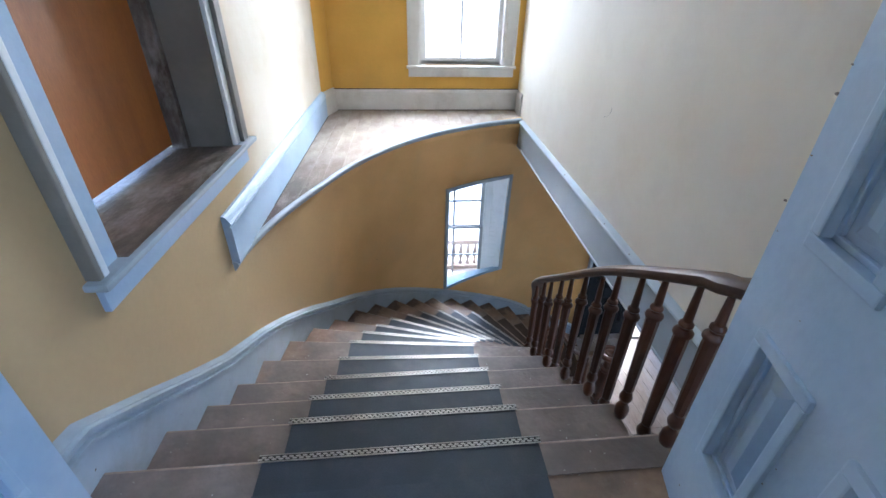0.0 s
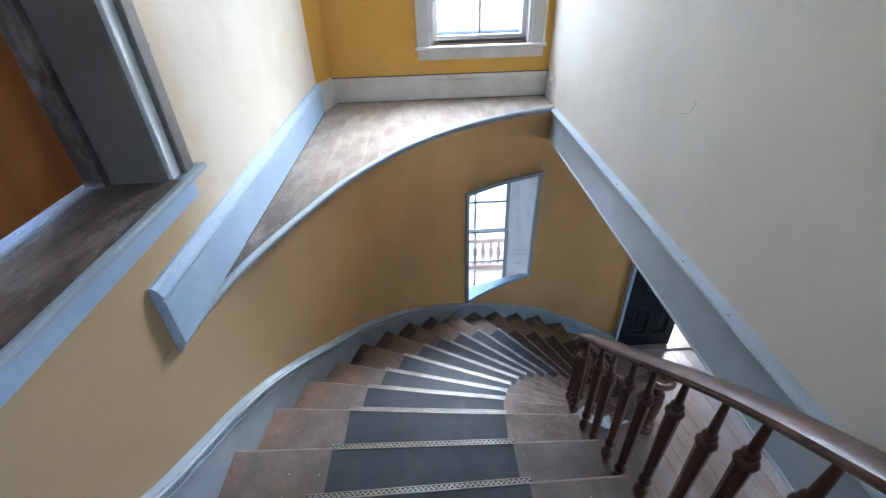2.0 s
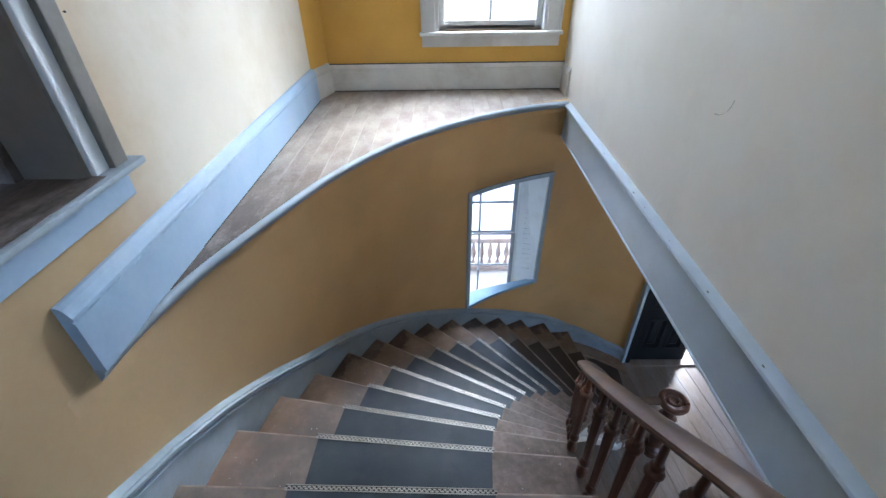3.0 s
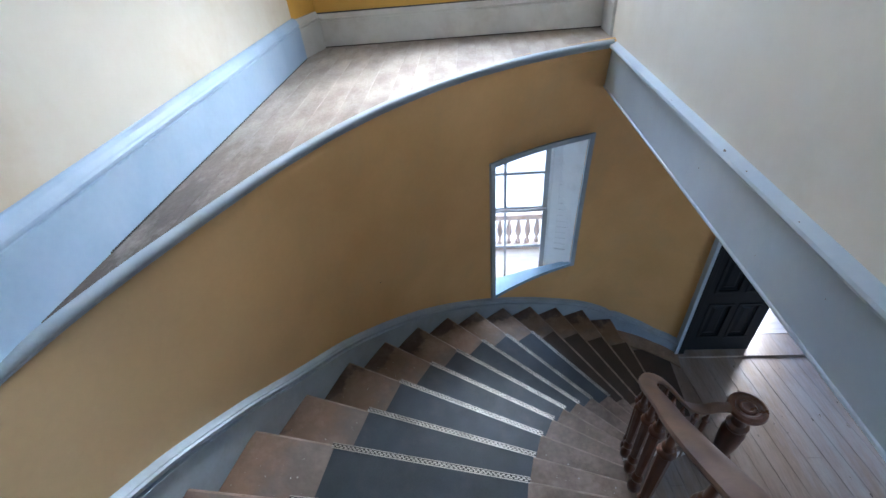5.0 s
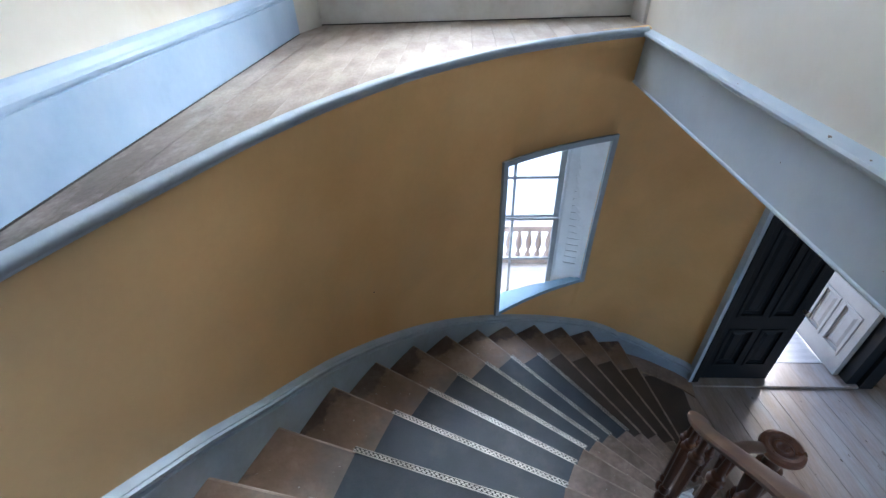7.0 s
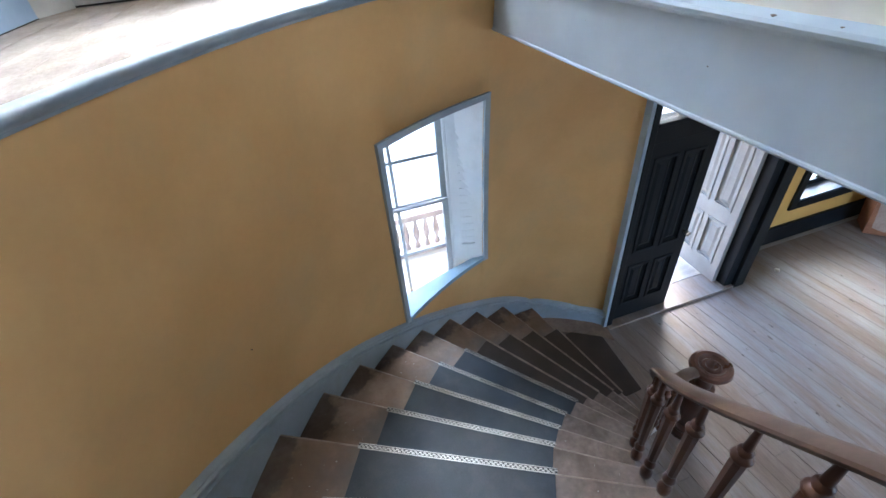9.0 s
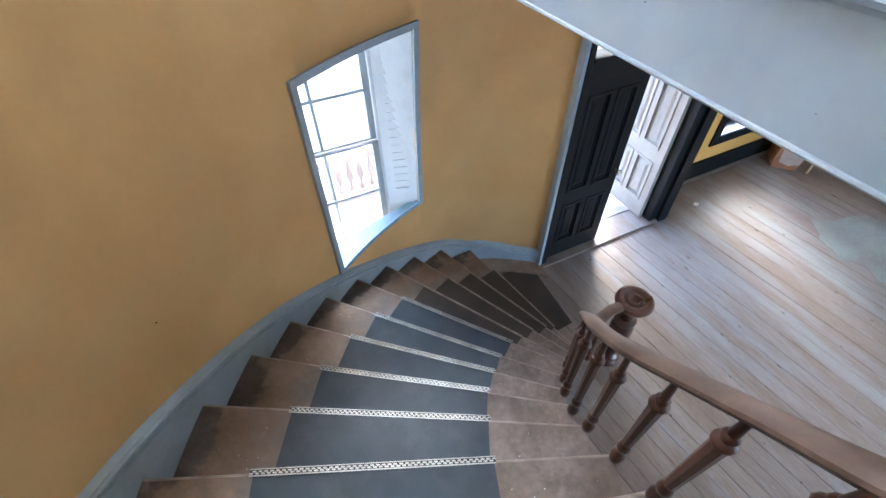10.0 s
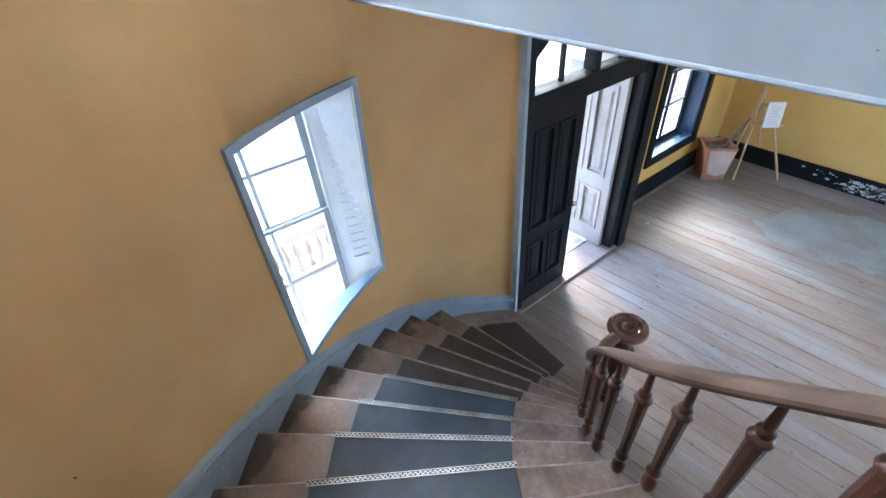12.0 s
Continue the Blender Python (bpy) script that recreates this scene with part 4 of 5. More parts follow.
# ---------------------------------------------------------------- upper sash window
def sash_window(name, label, x0, x1, z0, z1, y, material, cols=2, rows=2, stile=0.05, bar=0.018, depth=0.04, meeting=None):
    ob = thing(name, label, "window", kind="structure")
    zm = (z0 + z1) / 2 if meeting is None else meeting
    for za, zb, dy in ((z0, zm, 0.0), (zm, z1, depth)):
        gx0, gx1 = x0 + stile, x1 - stile
        gz0 = za + stile * (1.3 if za == z0 else 0.38)
        gz1 = zb - stile * (0.7 if zb == z1 else 0.38)
        fr = part("sash_frame", boxes((x0, y + dy, za, gx0, y + dy + depth, zb), (gx1, y + dy, za, x1, y + dy + depth, zb),
                                      (gx0, y + dy, za, gx1, y + dy + depth, gz0), (gx0, y + dy, gz1, gx1, y + dy + depth, zb), bevel=0.004), material, ob)
        for c in range(1, cols):
            xc = gx0 + (gx1 - gx0) * c / cols
            part("glazing_bar", boxes((xc - bar / 2, y + dy + 0.004, gz0, xc + bar / 2, y + dy + depth - 0.004, gz1)), material, fr)
        for r in range(1, rows):
            zc = gz0 + (gz1 - gz0) * r / rows
            part("glazing_bar", boxes((gx0, y + dy + 0.006, zc - bar / 2, gx1, y + dy + depth - 0.006, zc + bar / 2)), material, fr)
        for c in range(cols):
            for r in range(rows):
                w, h = (gx1 - gx0) / cols, (gz1 - gz0) / rows
                pane = part("pane", boxes((gx0 + w * c + 0.002, y + dy + 0.018, gz0 + h * r + 0.002, gx0 + w * (c + 1) - 0.002, y + dy + 0.021, gz0 + h * (r + 1) - 0.002)), GLASS, fr)
                pane.visible_shadow = False
    return ob


uw = sash_window("window_1", "off-white sash window over the ledge", UWX0 + 0.03, UWX1 - 0.03, UWZ0 + 0.005, UWZ1 - 0.02, YB + 0.10, OFFWHITE, 2, 1, 0.052, 0.022)
part("casing", boxes((UWX0 - 0.105, YB - 0.022, UWZ0, UWX0 - 0.0, YB, UWZ1 + 0.1), (UWX0 - 0.125, YB - 0.036, UWZ0, UWX0 - 0.1, YB, UWZ1 + 0.1), bevel=0.005), OFFWHITE, uw)
part("casing", boxes((UWX1, YB - 0.022, UWZ0, UWX1 + 0.105, YB, UWZ1 + 0.1), (UWX1 + 0.1, YB - 0.036, UWZ0, UWX1 + 0.125, YB, UWZ1 + 0.1), bevel=0.005), OFFWHITE, uw)
part("casing_head", boxes((UWX0, YB - 0.022, UWZ1, UWX1, YB, UWZ1 + 0.1), bevel=0.005), OFFWHITE, uw)
part("stool", boxes((UWX0 - 0.14, YB - 0.065, UWZ0 - 0.03, UWX1 + 0.14, YB + 0.10, UWZ0), bevel=0.008), OFFWHITE, uw)
part("apron", boxes((UWX0 - 0.12, YB - 0.02, UWZ0 - 0.125, UWX1 + 0.12, YB, UWZ0 - 0.03), bevel=0.004), OFFWHITE, uw)
part("jamb_lining", boxes((UWX0, YB, UWZ0, UWX0 + 0.03, YB + 0.45, UWZ1), (UWX1 - 0.03, YB, UWZ0, UWX1, YB + 0.45, UWZ1), (UWX0 + 0.03, YB + 0.1, UWZ0, UWX1 - 0.03, YB + 0.45, UWZ0 + 0.03)), OFFWHITE, uw)

# ---------------------------------------------------------------- lower stair window
lw = sash_window("window_2", "pale blue sash window deep in the bowed wall", 0.62, 1.43, 0.86, LWZ1 - 0.002, SASH_Y, SASHGREY, 2, 2, 0.045, 0.022, 0.03, meeting=1.795)
part("parting_bead", boxes((1.431, SASH_Y + 0.004, 0.86, 1.453, SASH_Y + 0.08, LWZ1 - 0.002), bevel=0.003), WINBLUE, lw, "pale blue parting bead")
bm = bmesh.new()
CW = 0.045
path_l = [bow(LWI0, z, 0.0) for z in np.linspace(LWZ0 - 0.04, LWZ1 + CW, 8)]
path_r = [bow(LWI1, z, 0.0) for z in np.linspace(LWZ0 - 0.04, LWZ1 + CW, 8)]
dl = Vector(bow(LWI0 + 1, 1.9)) - Vector(bow(LWI0, 1.9))
dr = Vector(bow(LWI1, 1.9)) - Vector(bow(LWI1 - 1, 1.9))
for pts, d, s in ((path_l, dl.normalized(), -1), (path_r, dr.normalized(), 1)):
    d = Vector((d.x, d.y, 0)).normalized()
    nrm = Vector((d.y, -d.x, 0))
    tube(bm, [[tuple(Vector(p) + d * s * a + nrm * b) for a, b in ((0, -0.02), (0, 0.018), (CW, 0.022), (CW, -0.02))] for p in pts])
part("casing", bm, GREYBLUE, lw, "narrow blue-grey casing")
bm = bmesh.new()
tube(bm, [[tuple(np.array(bow(i, z, o))) for z, o in ((LWZ1, -0.02), (LWZ1, 0.016), (LWZ1 + CW, 0.02), (LWZ1 + CW, -0.02))] for i in range(LWI0, LWI1 + 1)])
part("casing_head", bm, GREYBLUE, lw)
bm = bmesh.new()
tube(bm, [[tuple(np.array(bow(i, z, o))) for z, o in ((LWZ0 - 0.04, -0.03), (LWZ0 - 0.04, 0.014), (LWZ0 + 0.003, 0.018), (LWZ0 + 0.003, -0.03))] for i in range(LWI0, LWI1 + 1)])
part("casing_foot", bm, SILLPAINT, lw)
# louvred shutter folded against the splayed reveal
sh = thing("folded_shutter", "pale blue louvred shutter folded into the window reveal", "shutter", at=(1.56, 5.69, LWZ0))
turn = Matrix.Translation((a1[0] - 0.03, a1[1] + 0.022, 0)) @ Matrix.Rotation(math.atan2(SASH_Y - a1[1] + 0.03, 1.425 - a1[0]), 4, "Z")
SHW = 0.24
bm = boxes((0.0, 0.004, LWZ0 + 0.003, 0.03, 0.022, LWZ1 - 0.006), (0.14, 0.004, LWZ0 + 0.003, SHW, 0.022, LWZ1 - 0.006), (0.03, 0.004, LWZ0 + 0.003, 0.14, 0.022, LWZ0 + 0.16), (0.03, 0.004, LWZ1 - 0.09, 0.14, 0.022, LWZ1 - 0.006))
bm.transform(turn)
part("shutter_frame", bm, WINBLUE, sh)
z = LWZ0 + 0.165
while z < LWZ1 - 0.13:
    bm = bmesh.new()
    tube(bm, [[(x, 0.006 + a, z + b) for a, b in ((0.0, 0.004), (0.0155, 0.004), (0.011, 0.066), (0.0, 0.066))] for x in (0.03, 0.14)])
    bm.transform(turn)
    part("louvre", bm, WINBLUE, sh)
    z += 0.068

# ---------------------------------------------------------------- double doors at the landing
LEAF_W = 0.70
LEAF_P = [(x0, z0, x1, z1) for x0, x1 in ((0.105, 0.283), (0.410, 0.585)) for z0, z1 in ((0.262, 0.667), (0.893, 1.95))]
d1 = panel_leaf("landing_door", "pale blue panelled door standing open onto the landing", LEAF_W, 2.15, 0.058, BLUE, LEAF_P, group="double doors of the landing")
lk = part("latch", boxes((LEAF_W - 0.008, -0.02, 0.93, LEAF_W + 0.012, 0.02, 1.02), (LEAF_W - 0.002, -0.008, 0.96, LEAF_W + 0.02, 0.008, 0.985), bevel=0.004), BRASS, None, "broken metal latch")
lk.parent = d1
d1.matrix_world = Matrix.Translation((1.095, 0.53, TOP + 0.008)) @ Matrix.Rotation(radians(90 - 13), 4, "Z")
chips(d1, [((x, 0.0292, z), (0, 1, 0), q) for x, z, q in ((0.705, 1.13, 0.016), (0.70, 1.18, 0.010), (0.695, 1.02, 0.012), (0.71, 0.92, 0.014), (0.69, 0.86, 0.006), (0.60, 0.09, 0.010), (0.40, 0.44, 0.014), (0.41, 0.41, 0.008), (0.39, 0.50, 0.006), (0.715, 1.33, 0.009), (0.66, 1.24, 0.005), (0.52, 0.76, 0.005))], 11)
d2 = panel_leaf("landing_door", "pale blue panelled door folded back against the wall", LEAF_W, 2.15, 0.058, BLUE, LEAF_P, group="double doors of the landing")
d2.matrix_world = Matrix.Translation((-0.475, 0.51, TOP + 0.008)) @ Matrix.Rotation(radians(90), 4, "Z")

# ---------------------------------------------------------------- front door of the hall
fd = thing("door_1", "black painted double front door frame with a fanlight", "door", kind="structure")
Y0, Y1 = 5.375, 5.53
part("post", boxes((2.945, Y0 - 0.02, 0.0, 3.00, Y1, DZ1), bevel=0.006), BLACK, fd)
part("post", boxes((4.46, Y0 - 0.02, 0.0, 4.56, Y1, DZ1), (4.56, Y0 - 0.06, 0.0, 4.70, Y1 + 0.10, DZ1), (4.74, Y0 + 0.05, 0.0, 4.752, HY2 - 0.002, DZ1), bevel=0.006), BLACK, fd)
part("outer_reveal", boxes((4.71, Y1 + 0.105, 0.0, 4.738, HY2 + 0.26, DZ1)), LEAF, fd, "grey-white outer reveal")
part("lintel", boxes((3.00, Y0 - 0.01, 2.05, 4.46, Y1 - 0.02, 2.22), (3.00, Y0 - 0.03, 2.19, 4.46, Y0 + 0.03, 2.225), bevel=0.006), BLACK, fd)
part("head", boxes((2.945, Y0, 2.68, 4.70, Y1, DZ1), bevel=0.006), BLACK, fd)
part("mullion", boxes((3.715, Y0, 2.225, 3.775, Y1 - 0.03, 2.68), bevel=0.006), BLACK, fd)
for x0, x1, flip in ((3.00, 3.715, False), (3.775, 4.46, True)):
    lo, hi = 2.225, 2.68
    bm = bmesh.new()
    for pts in (((x0, hi), (x0, 2.43), (x0 + 0.16, 2.555), (x0 + 0.34, 2.60), (x1, hi)) if not flip else ((x1, hi), (x1, 2.43), (x1 - 0.16, 2.555), (x1 - 0.34, 2.60), (x0, hi)),):
        tube(bm, [[(x, y, z) for x, z in pts] for y in (Y0 + 0.02, Y0 + 0.08)])
    part("spandrel", bm, BLACK, fd)
    part("glazing_bar", boxes(((x0 + x1) / 2 - 0.012, Y0 + 0.03, lo, (x0 + x1) / 2 + 0.012, Y0 + 0.07, hi)), BLACK, fd)
    for c in (0, 1):
        xa, xb = x0 + (x1 - x0) * c / 2, x0 + (x1 - x0) * (c + 1) / 2
        pn = part("pane", boxes((xa + 0.013, Y0 + 0.048, lo, xb - 0.013, Y0 + 0.052, hi)), GLASS, fd)
        pn.visible_shadow = False
part("threshold", boxes((2.945, Y0 - 0.06, 0.001, 4.56, Y1 + 0.08, 0.028), bevel=0.006), PLANK, fd, "worn pale wooden threshold")
part("jamb_trim", boxes((2.905, 5.36, 0.0, 2.943, 5.43, HALL_CEIL - 0.002), bevel=0.006), GREYBLUE, fd, "blue-grey corner trim")
LP = [(0.10, 0.22, 0.325, 0.72), (0.395, 0.22, 0.60, 0.72), (0.10, 0.90, 0.325, 1.86), (0.395, 0.90, 0.60, 1.86)]
c1 = panel_leaf("front_door_leaf", "black panelled front door leaf standing closed", 0.70, 2.02, 0.05, BLACK, LP, group="leaves of the front door")
c1.matrix_world = Matrix.Translation((3.00, Y0 + 0.06, 0.028))
kb = bmesh.new()
lathe(kb, [(0.012, 0), (0.012, 0.03), (0.026, 0.045), (0.026, 0.06), (0.001, 0.07)], (0, 0, 0), 12)
kb.transform(Matrix.Translation((0.655, -0.022, 0.98)) @ Matrix.Rotation(radians(90), 4, "X"))
ko = part("knob", kb, BRASS, None, "dull metal knob")
ko.parent = c1
c2 = panel_leaf("front_door_leaf", "weathered grey-white panelled door leaf standing open outwards", 0.70, 2.02, 0.05, LEAF, LP, group="leaves of the front door")
c2.matrix_world = Matrix.Translation((4.425, Y0 + 0.09, 0.02)) @ Matrix.Rotation(radians(89), 4, "Z")

# hall window with black casing
hw = sash_window("window_3", "hall sash window in a deep black casing", HWX0 + 0.05, HWX1 - 0.05, HWZ0 + 0.03, HWZ1 - 0.03, HY2 + 0.17, BLACK, 2, 2, 0.05, 0.02)
part("casing", boxes((HWX0 - 0.10, HY2 - 0.03, HWZ0 - 0.10, HWX0, HY2, HWZ1 + 0.1), (HWX1, HY2 - 0.03, HWZ0 - 0.10, HWX1 + 0.1, HY2, HWZ1 + 0.1), (HWX0, HY2 - 0.03, HWZ1, HWX1, HY2, HWZ1 + 0.1), (HWX0, HY2 - 0.03, HWZ0 - 0.1, HWX1, HY2, HWZ0), bevel=0.006), BLACK, hw)
part("lining", boxes((HWX0, HY2, HWZ0, HWX0 + 0.03, HY2 + 0.24, HWZ1), (HWX1 - 0.03, HY2, HWZ0, HWX1, HY2 + 0.24, HWZ1), (HWX0 + 0.03, HY2 - 0.02, HWZ0, HWX1 - 0.03, HY2 + 0.24, HWZ0 + 0.025)), HALLBLUE, hw, "dark blue window lining")

# black baseboards of the hall
def hall_board(name, x0, y0, x1, y1):
    ob = thing(name, "black painted deep baseboard of the hall", "baseboard", kind="structure")
    part("board", boxes((x0, y0, 0.0, x1, y1, 0.22), bevel=0.006), BLACK, ob)
    part("cap", boxes((x0 - 0.006 if x1 - x0 < 0.1 else x0, y0 - 0.006 if y1 - y0 < 0.1 else y0, 0.22, x1, y1, 0.25), bevel=0.006), BLACK, ob)
    return ob


hall_board("baseboard_hall_north", 4.752, HY2 - 0.03, HX - 0.03, HY2)
hall_board("baseboard_hall_east", HX - 0.03, -1.0, HX, HY2)
# flaked paint on the far baseboard
bm = bmesh.new()
rng = random.Random(4)
for i in range(520):
    y = 3.42 + abs(rng.gauss(0, 0.36)) * (1 if rng.random() < 0.75 else -0.5)
    z = 0.03 + rng.random() * 0.17
    s = 0.003 + rng.random() ** 3 * 0.034
    c = [(y + s * (0.6 + 0.6 * rng.random()) * math.cos(a), z + 0.6 * s * (0.6 + 0.6 * rng.random()) * math.sin(a)) for a in np.linspace(0, 5.4, 7)]
    tube(bm, [[(x, yy, min(0.215, max(0.005, zz))) for yy, zz in c] for x in (HX - 0.0305, HX - 0.0335)])
tagged(part("flaked_paint", bm, PEEL), "white flaking patches on the black baseboard", "peeling paint", kind="stuff")

# tub in the hall corner
tub = thing("waste_bin", "tan four-sided bin with one lit face coloured pale", "bin", at=(6.93, 5.46, 0))
bm = bmesh.new()
lathe(bm, [(0.20, 0.0), (0.21, 0.01), (0.265, 0.47), (0.275, 0.475), (0.275, 0.49), (0.255, 0.49), (0.19, 0.02), (0.001, 0.02)], (6.93, 5.46, 0), 4)
part("bin_body", bm, CARD, tub)
# thin pale plate: the light on this face of the bin as colour
bm = bmesh.new()
sc = []
for u, v in ((0.20, 0.10), (0.62, 0.06), (0.96, 0.10), (0.97, 0.45), (0.60, 0.462), (0.08, 0.455), (0.14, 0.28)):
    r = 0.21 + 0.055 * v / 0.47
    sc.append((Vector((6.93 - r * (1 - u), 5.46 - r * u, v)), v))
tube(bm, [[tuple(p + Vector((-0.71, -0.71, 0)) * o) for p, _ in sc] for o in (0.001, 0.003)])
part("paper", bm, CARDLIT, tub, "pale plate that colours in the lit face")
bm = bmesh.new()
lathe(bm, [(0.15, 0.40), (0.12, 0.44), (0.07, 0.47), (0.001, 0.46)], (6.93, 5.46, 0), 14)
part("contents", bm, SILLWOOD, tub, "dark crumpled contents")

# easel with a paper
ez = thing("easel", "pale wooden easel with a sheet of paper", "easel", at=(7.3, 4.95, 0))


def stick(a, b, w):
    bm = bmesh.new()
    d = (Vector(b) - Vector(a)).normalized()
    s = d.cross(Vector((0.3, 0.9, 0.2))).normalized()
    t = d.cross(s)
    return tube(bm, [[tuple(Vector(p) + s * w * i + t * w * 0.6 * j) for i, j in ((1, 1), (-1, 1), (-1, -1), (1, -1))] for p in (a, b)])


E1, E2, E3, ET = (7.02, 5.15, 0), (7.42, 4.74, 0), (7.58, 5.46, 0), (7.25, 5.26, 1.22)
part("leg", stick(E1, (7.20, 5.22, 1.05), 0.014), EASELWOOD, ez)
part("leg", stick(E2, (7.29, 5.13, 1.05), 0.014), EASELWOOD, ez)
part("back_leg", stick(E3, ET, 0.014), EASELWOOD, ez)
part("mast", stick((7.235, 5.08, 0.5), ET, 0.014), EASELWOOD, ez)
part("crossbar", stick((7.09, 5.22, 0.76), (7.38, 4.93, 0.76), 0.014), EASELWOOD, ez)
part("crossbar", stick((7.17, 5.25, 1.02), (7.32, 5.10, 1.02), 0.012), EASELWOOD, ez)
pb = bmesh.new()
box(pb, -0.10, -0.004, 0, 0.10, 0.004, 0.32)
pb.transform(Matrix.Translation((7.165, 5.005, 0.775)) @ Matrix.Rotation(radians(-45), 4, "Z") @ Matrix.Rotation(radians(-10), 4, "X"))
sheet = tagged(part("paper_sheet", pb, PAPER), "white sheet of paper standing on the easel", "paper")
bm = bmesh.new()
for i in range(8):
    box(bm, -0.07, -0.0058, 0.045 + 0.031 * i, 0.07 - 0.025 * (i % 3), -0.0042, 0.052 + 0.031 * i)
bm.transform(Matrix.Translation((7.165, 5.005, 0.775)) @ Matrix.Rotation(radians(-45), 4, "Z") @ Matrix.Rotation(radians(-10), 4, "X"))
part("lines_of_print", bm, PRINT, sheet)

# stick leaning in the tub
tagged(part("stick", stick((6.95, 5.48, 0.08), (7.27, 5.30, 0.80), 0.012), MAHOG), "dark brown wooden stick leaning in the tub", "stick")

# small uneven white lump on the hall floor
rng = random.Random(5)
bm = bmesh.new()
bmesh.ops.create_icosphere(bm, subdivisions=2, radius=0.03)
for v in bm.verts:
    v.co *= rng.uniform(0.65, 1.15)
    v.co.z = max(-0.018, v.co.z * 0.7)
bm.transform(Matrix.Translation((5.21, 5.335, 0.019)))
tagged(part("white_lump", bm, PAPER), "small uneven white lump on the floorboards", "paper scrap")

# nails left in the walls
def nail(x, y, z, nx, ny, r=0.006):
    bm = bmesh.new()
    lathe(bm, [(r * 0.5, -0.02), (r * 0.5, 0.004), (r, 0.005), (r, 0.008), (0.001, 0.009)], (0, 0, 0), 8)
    bm.transform(Matrix.Translation((x, y, z)) @ Vector((nx, ny, 0)).to_track_quat("Z", "Y").to_matrix().to_4x4())
    ob = tagged(part("nail", bm, METALDARK), "small dark iron nail driven into the painted wall", "nail", group="nails in the walls")
    return ob


for col, z in ((24, 2.35), (34, 1.95), (30, 1.62), (47, 2.2)):
    px, py, _ = bow(col, z)
    qx, qy, _ = bow(col, z, 1.0)
    nail(px, py, z, qx - px, qy - py, 0.0028)
for y, z in ((1.9, 4.72),):
    nail(XR, y, z, -1, 0, 0.0025)
nail(XL, 3.1, 4.35, 1, 0, 0.0035)

# ---------------------------------------------------------------- outdoors
tagged(part("ground", boxes((-400, 6.4, -1.6, 400, 800, -1.5)), GROUND), "pale paved ground in front of the house", "ground", kind="structure")
porch = tagged(part("porch_floor", boxes((-6, 5.66, -0.3, 12, 7.75, -0.02)), PORCHFLOOR), "pale porch floor before the door", "porch", kind="structure")
# unseen slab, added to cut the sky light on the stair window's sill
tagged(part("added_sky_screen", boxes((-6, 6.08, 3.02, 12, 7.5, 3.14), bevel=0.01), PLASTER), "unseen white slab added to hold sky light off the lower window", "roof", kind="structure")
bal = thing("porch_balustrade", "pale stone balustrade along the porch edge", "balustrade", at=(1.5, 7.5, -0.03))
part("plinth", boxes((-6, 7.40, -0.03, 12, 7.60, 0.05), bevel=0.01), STONE, bal)
part("coping", boxes((-6, 7.39, 0.52, 12, 7.61, 0.61), bevel=0.02), STONE, bal)
bm = bmesh.new()
lathe(bm, [(0.04, 0.0), (0.04, 0.04), (0.024, 0.06), (0.02, 0.09), (0.047, 0.19), (0.043, 0.25), (0.024, 0.36), (0.02, 0.40), (0.036, 0.43), (0.038, 0.47)], (0, 0, 0), 12)
me = finish(bm, STONE, "stone_baluster", True)
for i in range(128):
    ob = new("stone_baluster", me)
    ob.parent = bal
    ob.location = Vector((-5.9 + 0.137 * i, 7.5, 0.05)) - bal.location
far = thing("distant_wall", "pale long stone wall across the grounds", "wall", at=(0, 40, -1.5))
part("wall_body", boxes((-40, 40, -1.5, 60, 40.4, -0.75)), FARSTONE, far)
part("coping", boxes((-40, 39.9, -0.75, 60, 40.5, -0.55), bevel=0.03), GROUND, far)

# ---------------------------------------------------------------- hall floorboards
rng = random.Random(9)
SKEW = -0.10
x = XL - 0.4
while x < HX + 0.5:
    w = rng.uniform(0.125, 0.185)
    y = -1.0
    while y < 5.70:
        y1 = y + rng.uniform(3.0, 5.5)
        if 5.70 - y1 < 0.6:
            y1 = 5.70
        ye = min(y1, 5.345) if x < 4.75 else min(y1, 5.765)
        xa, xb = x + SKEW * (y - 4.5), x + SKEW * (ye - 4.5)
        if ye > y + 0.05 and min(xa, xb) > XL and max(xa, xb) + w < HX + 0.2 and not (x < 2.0 and y > 3.6):
            part("floorboard", prism(bmesh.new(), [(xa + 0.0018, y + 0.001), (xa + w - 0.0018, y + 0.001), (xb + w - 0.0018, ye - 0.001), (xb + 0.0018, ye - 0.0015)], -0.026, -0.001 + rng.uniform(-0.0015, 0.001)), PLANK, floor)
        y = y1
    x += w
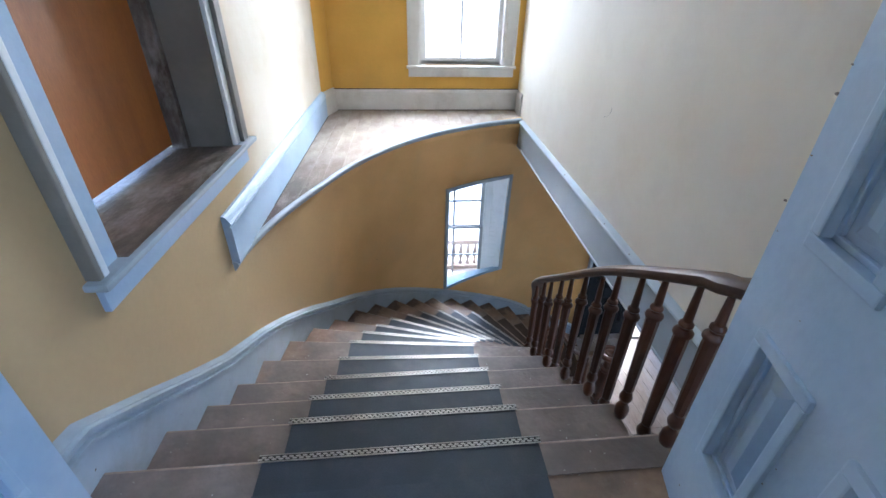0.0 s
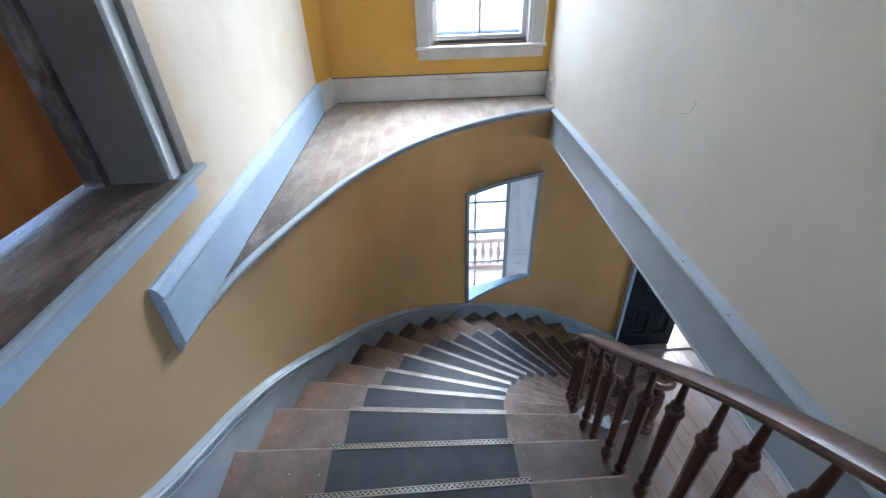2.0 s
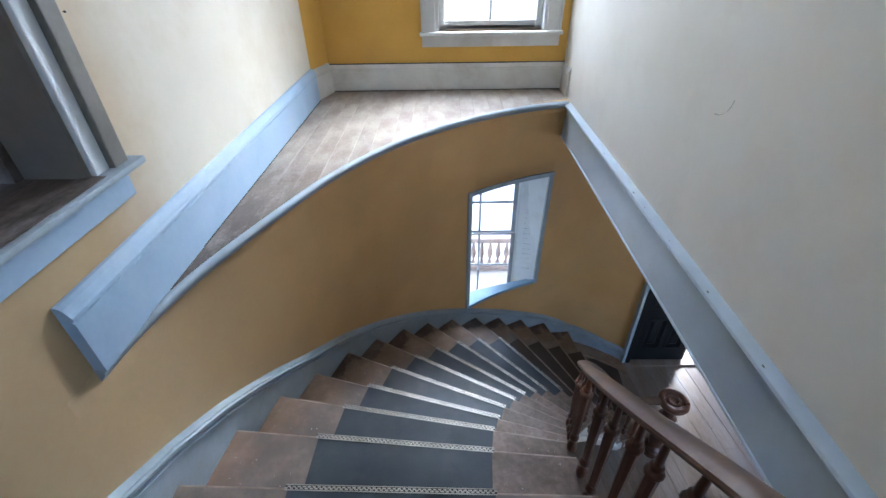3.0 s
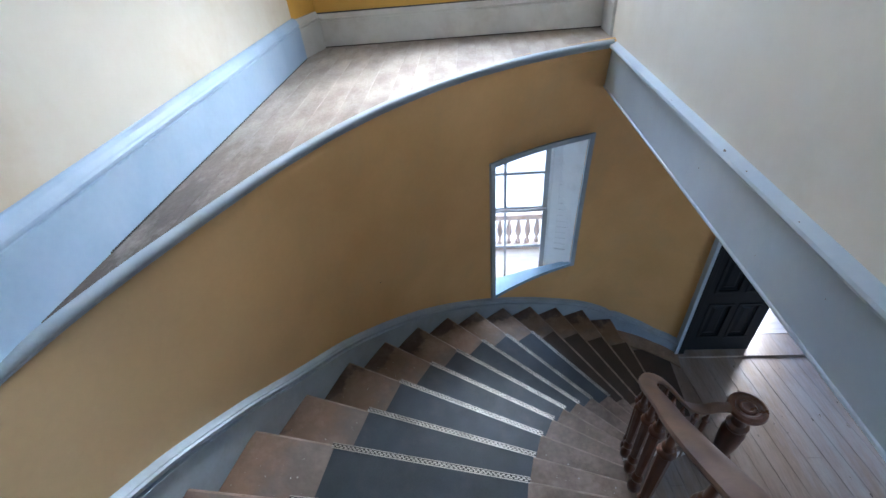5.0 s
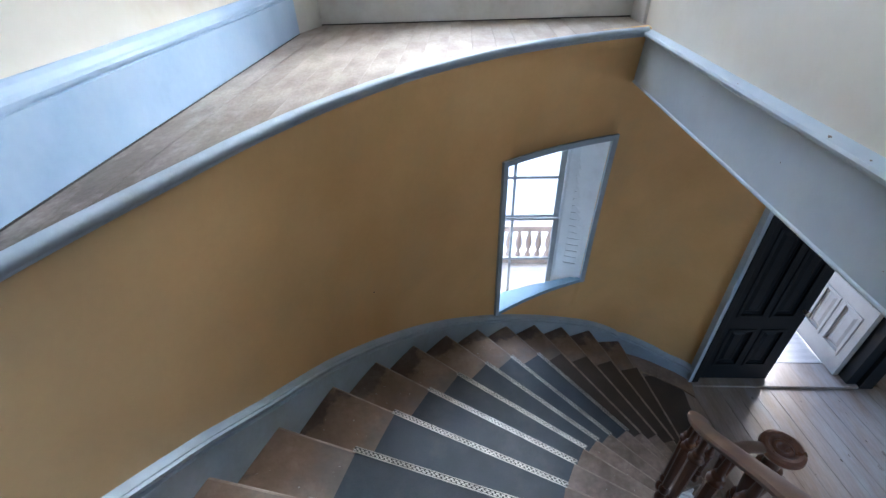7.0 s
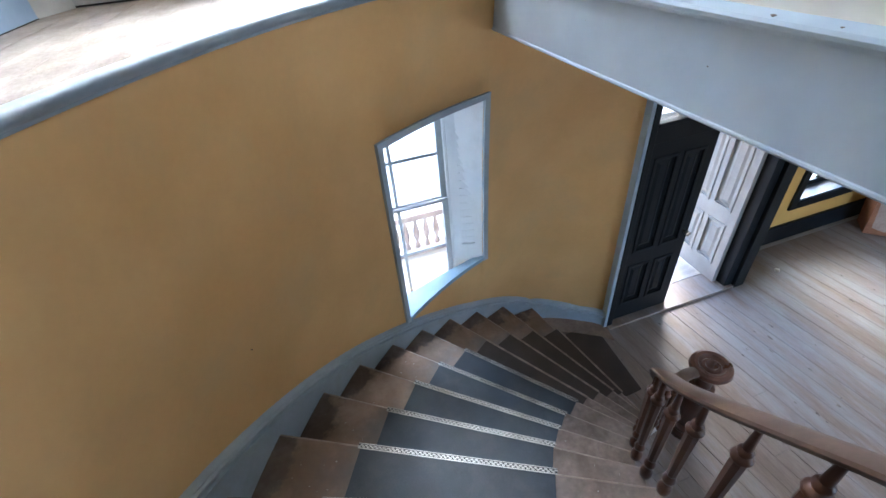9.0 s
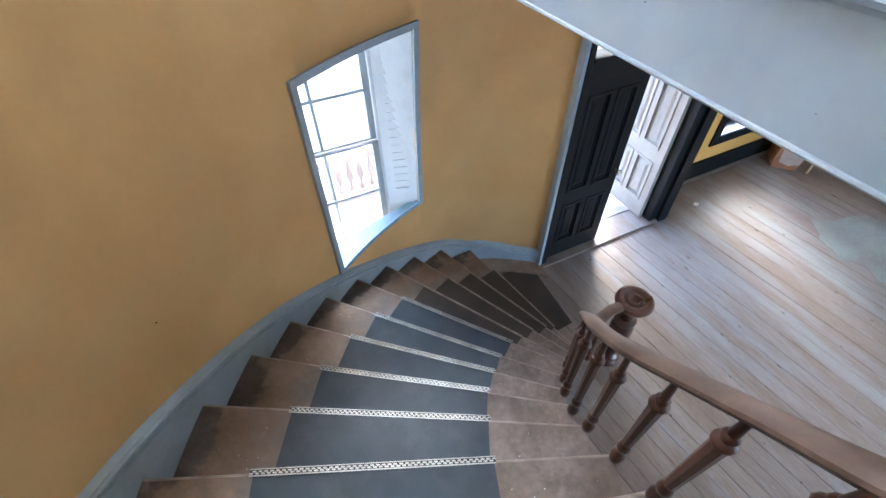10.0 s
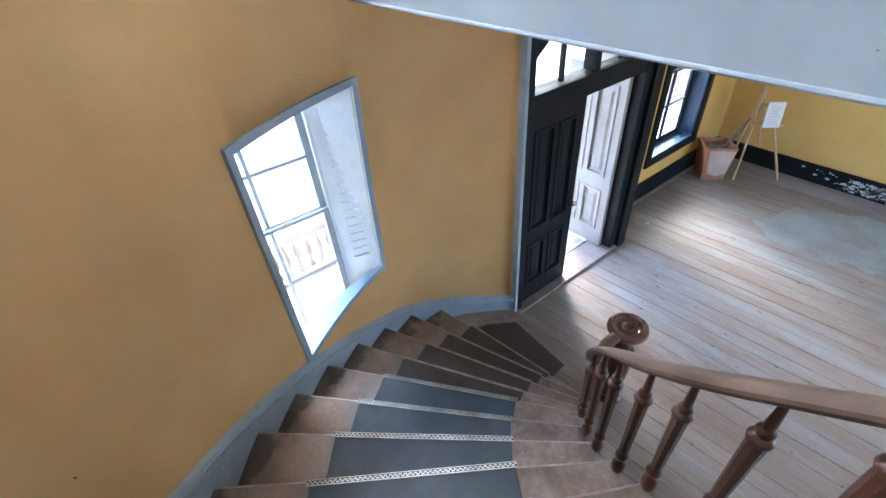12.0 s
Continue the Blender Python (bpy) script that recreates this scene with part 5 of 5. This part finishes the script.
# worn grey-green patch of old finish
bm = bmesh.new()
rp = [(6.22, 4.54), (6.45, 4.40), (6.81, 4.33), (7.0, 4.1), (7.05, 3.93), (7.2, 3.7), (7.15, 3.45), (6.6, 3.2), (6.25, 3.23), (6.1, 3.35), (6.08, 3.51), (5.95, 3.66), (6.04, 3.81), (5.9, 4.0), (5.94, 4.17), (6.1, 4.35)]
rp = [tuple(p) for p in smooth_line(rp + rp[:1], 0.025)][:-1]
rp = [(a + 0.07 * noise.noise((a * 5, b * 5, 0)) + 0.03 * noise.noise((a * 17, b * 17, 2)), b + 0.07 * noise.noise((a * 5, b * 5, 5)) + 0.03 * noise.noise((a * 17, b * 17, 7))) for a, b in rp]
mid_v = bm.verts.new((6.58, 3.85, 0.0024))
low = [bm.verts.new((a, b, 0.0002)) for a, b in rp]
top_v = [bm.verts.new((a, b, 0.0022)) for a, b in rp]
for i in range(len(rp)):
    j = (i + 1) % len(rp)
    bm.faces.new((mid_v, top_v[i], top_v[j]))
    bm.faces.new((low[i], low[j], top_v[j], top_v[i]))
tagged(part("worn_floor_patch", bm, PATCH), "grey-green remains of old floor finish", "floor patch", kind="structure")


# scratches in the plaster of the upper side wall
def scratch(y, z, r, a0s, a1s):
    """A shallow curved score in the plaster."""
    bm = bmesh.new()
    pts = [(y + r * math.cos(a), z + r * math.sin(a)) for a in np.linspace(a0s, a1s, 9)]
    tube(bm, [[(XR - 0.0012, p + 0.0014, q - 0.0008), (XR - 0.0012, p - 0.0008, q + 0.0014), (XR + 0.003, p, q)] for p, q in pts])
    return tagged(part("plaster_scratch", bm, JAMBGREY), "faint grey scratch in the cream plaster wall", "scratch", kind="structure")


scratch(3.343, 4.02, 0.095, 3.3, 4.75)

# dark knots and dents in the floorboards
rng = random.Random(33)
bm = bmesh.new()
for i in range(170):
    cx, cy = rng.uniform(2.8, 7.4), rng.uniform(1.2, 5.2)
    r = 0.004 + 0.012 * rng.random() ** 3
    st = rng.uniform(1.2, 3.0)
    prism(bm, [(cx + r * rng.uniform(0.6, 1.1) * math.cos(q * 0.9), cy + st * r * rng.uniform(0.6, 1.1) * math.sin(q * 0.9)) for q in range(7)], -0.004, 0.0004)
tagged(part("floor_knots", bm, SILLWOOD), "small dark knots and dents in the floorboards", "knots", kind="stuff")
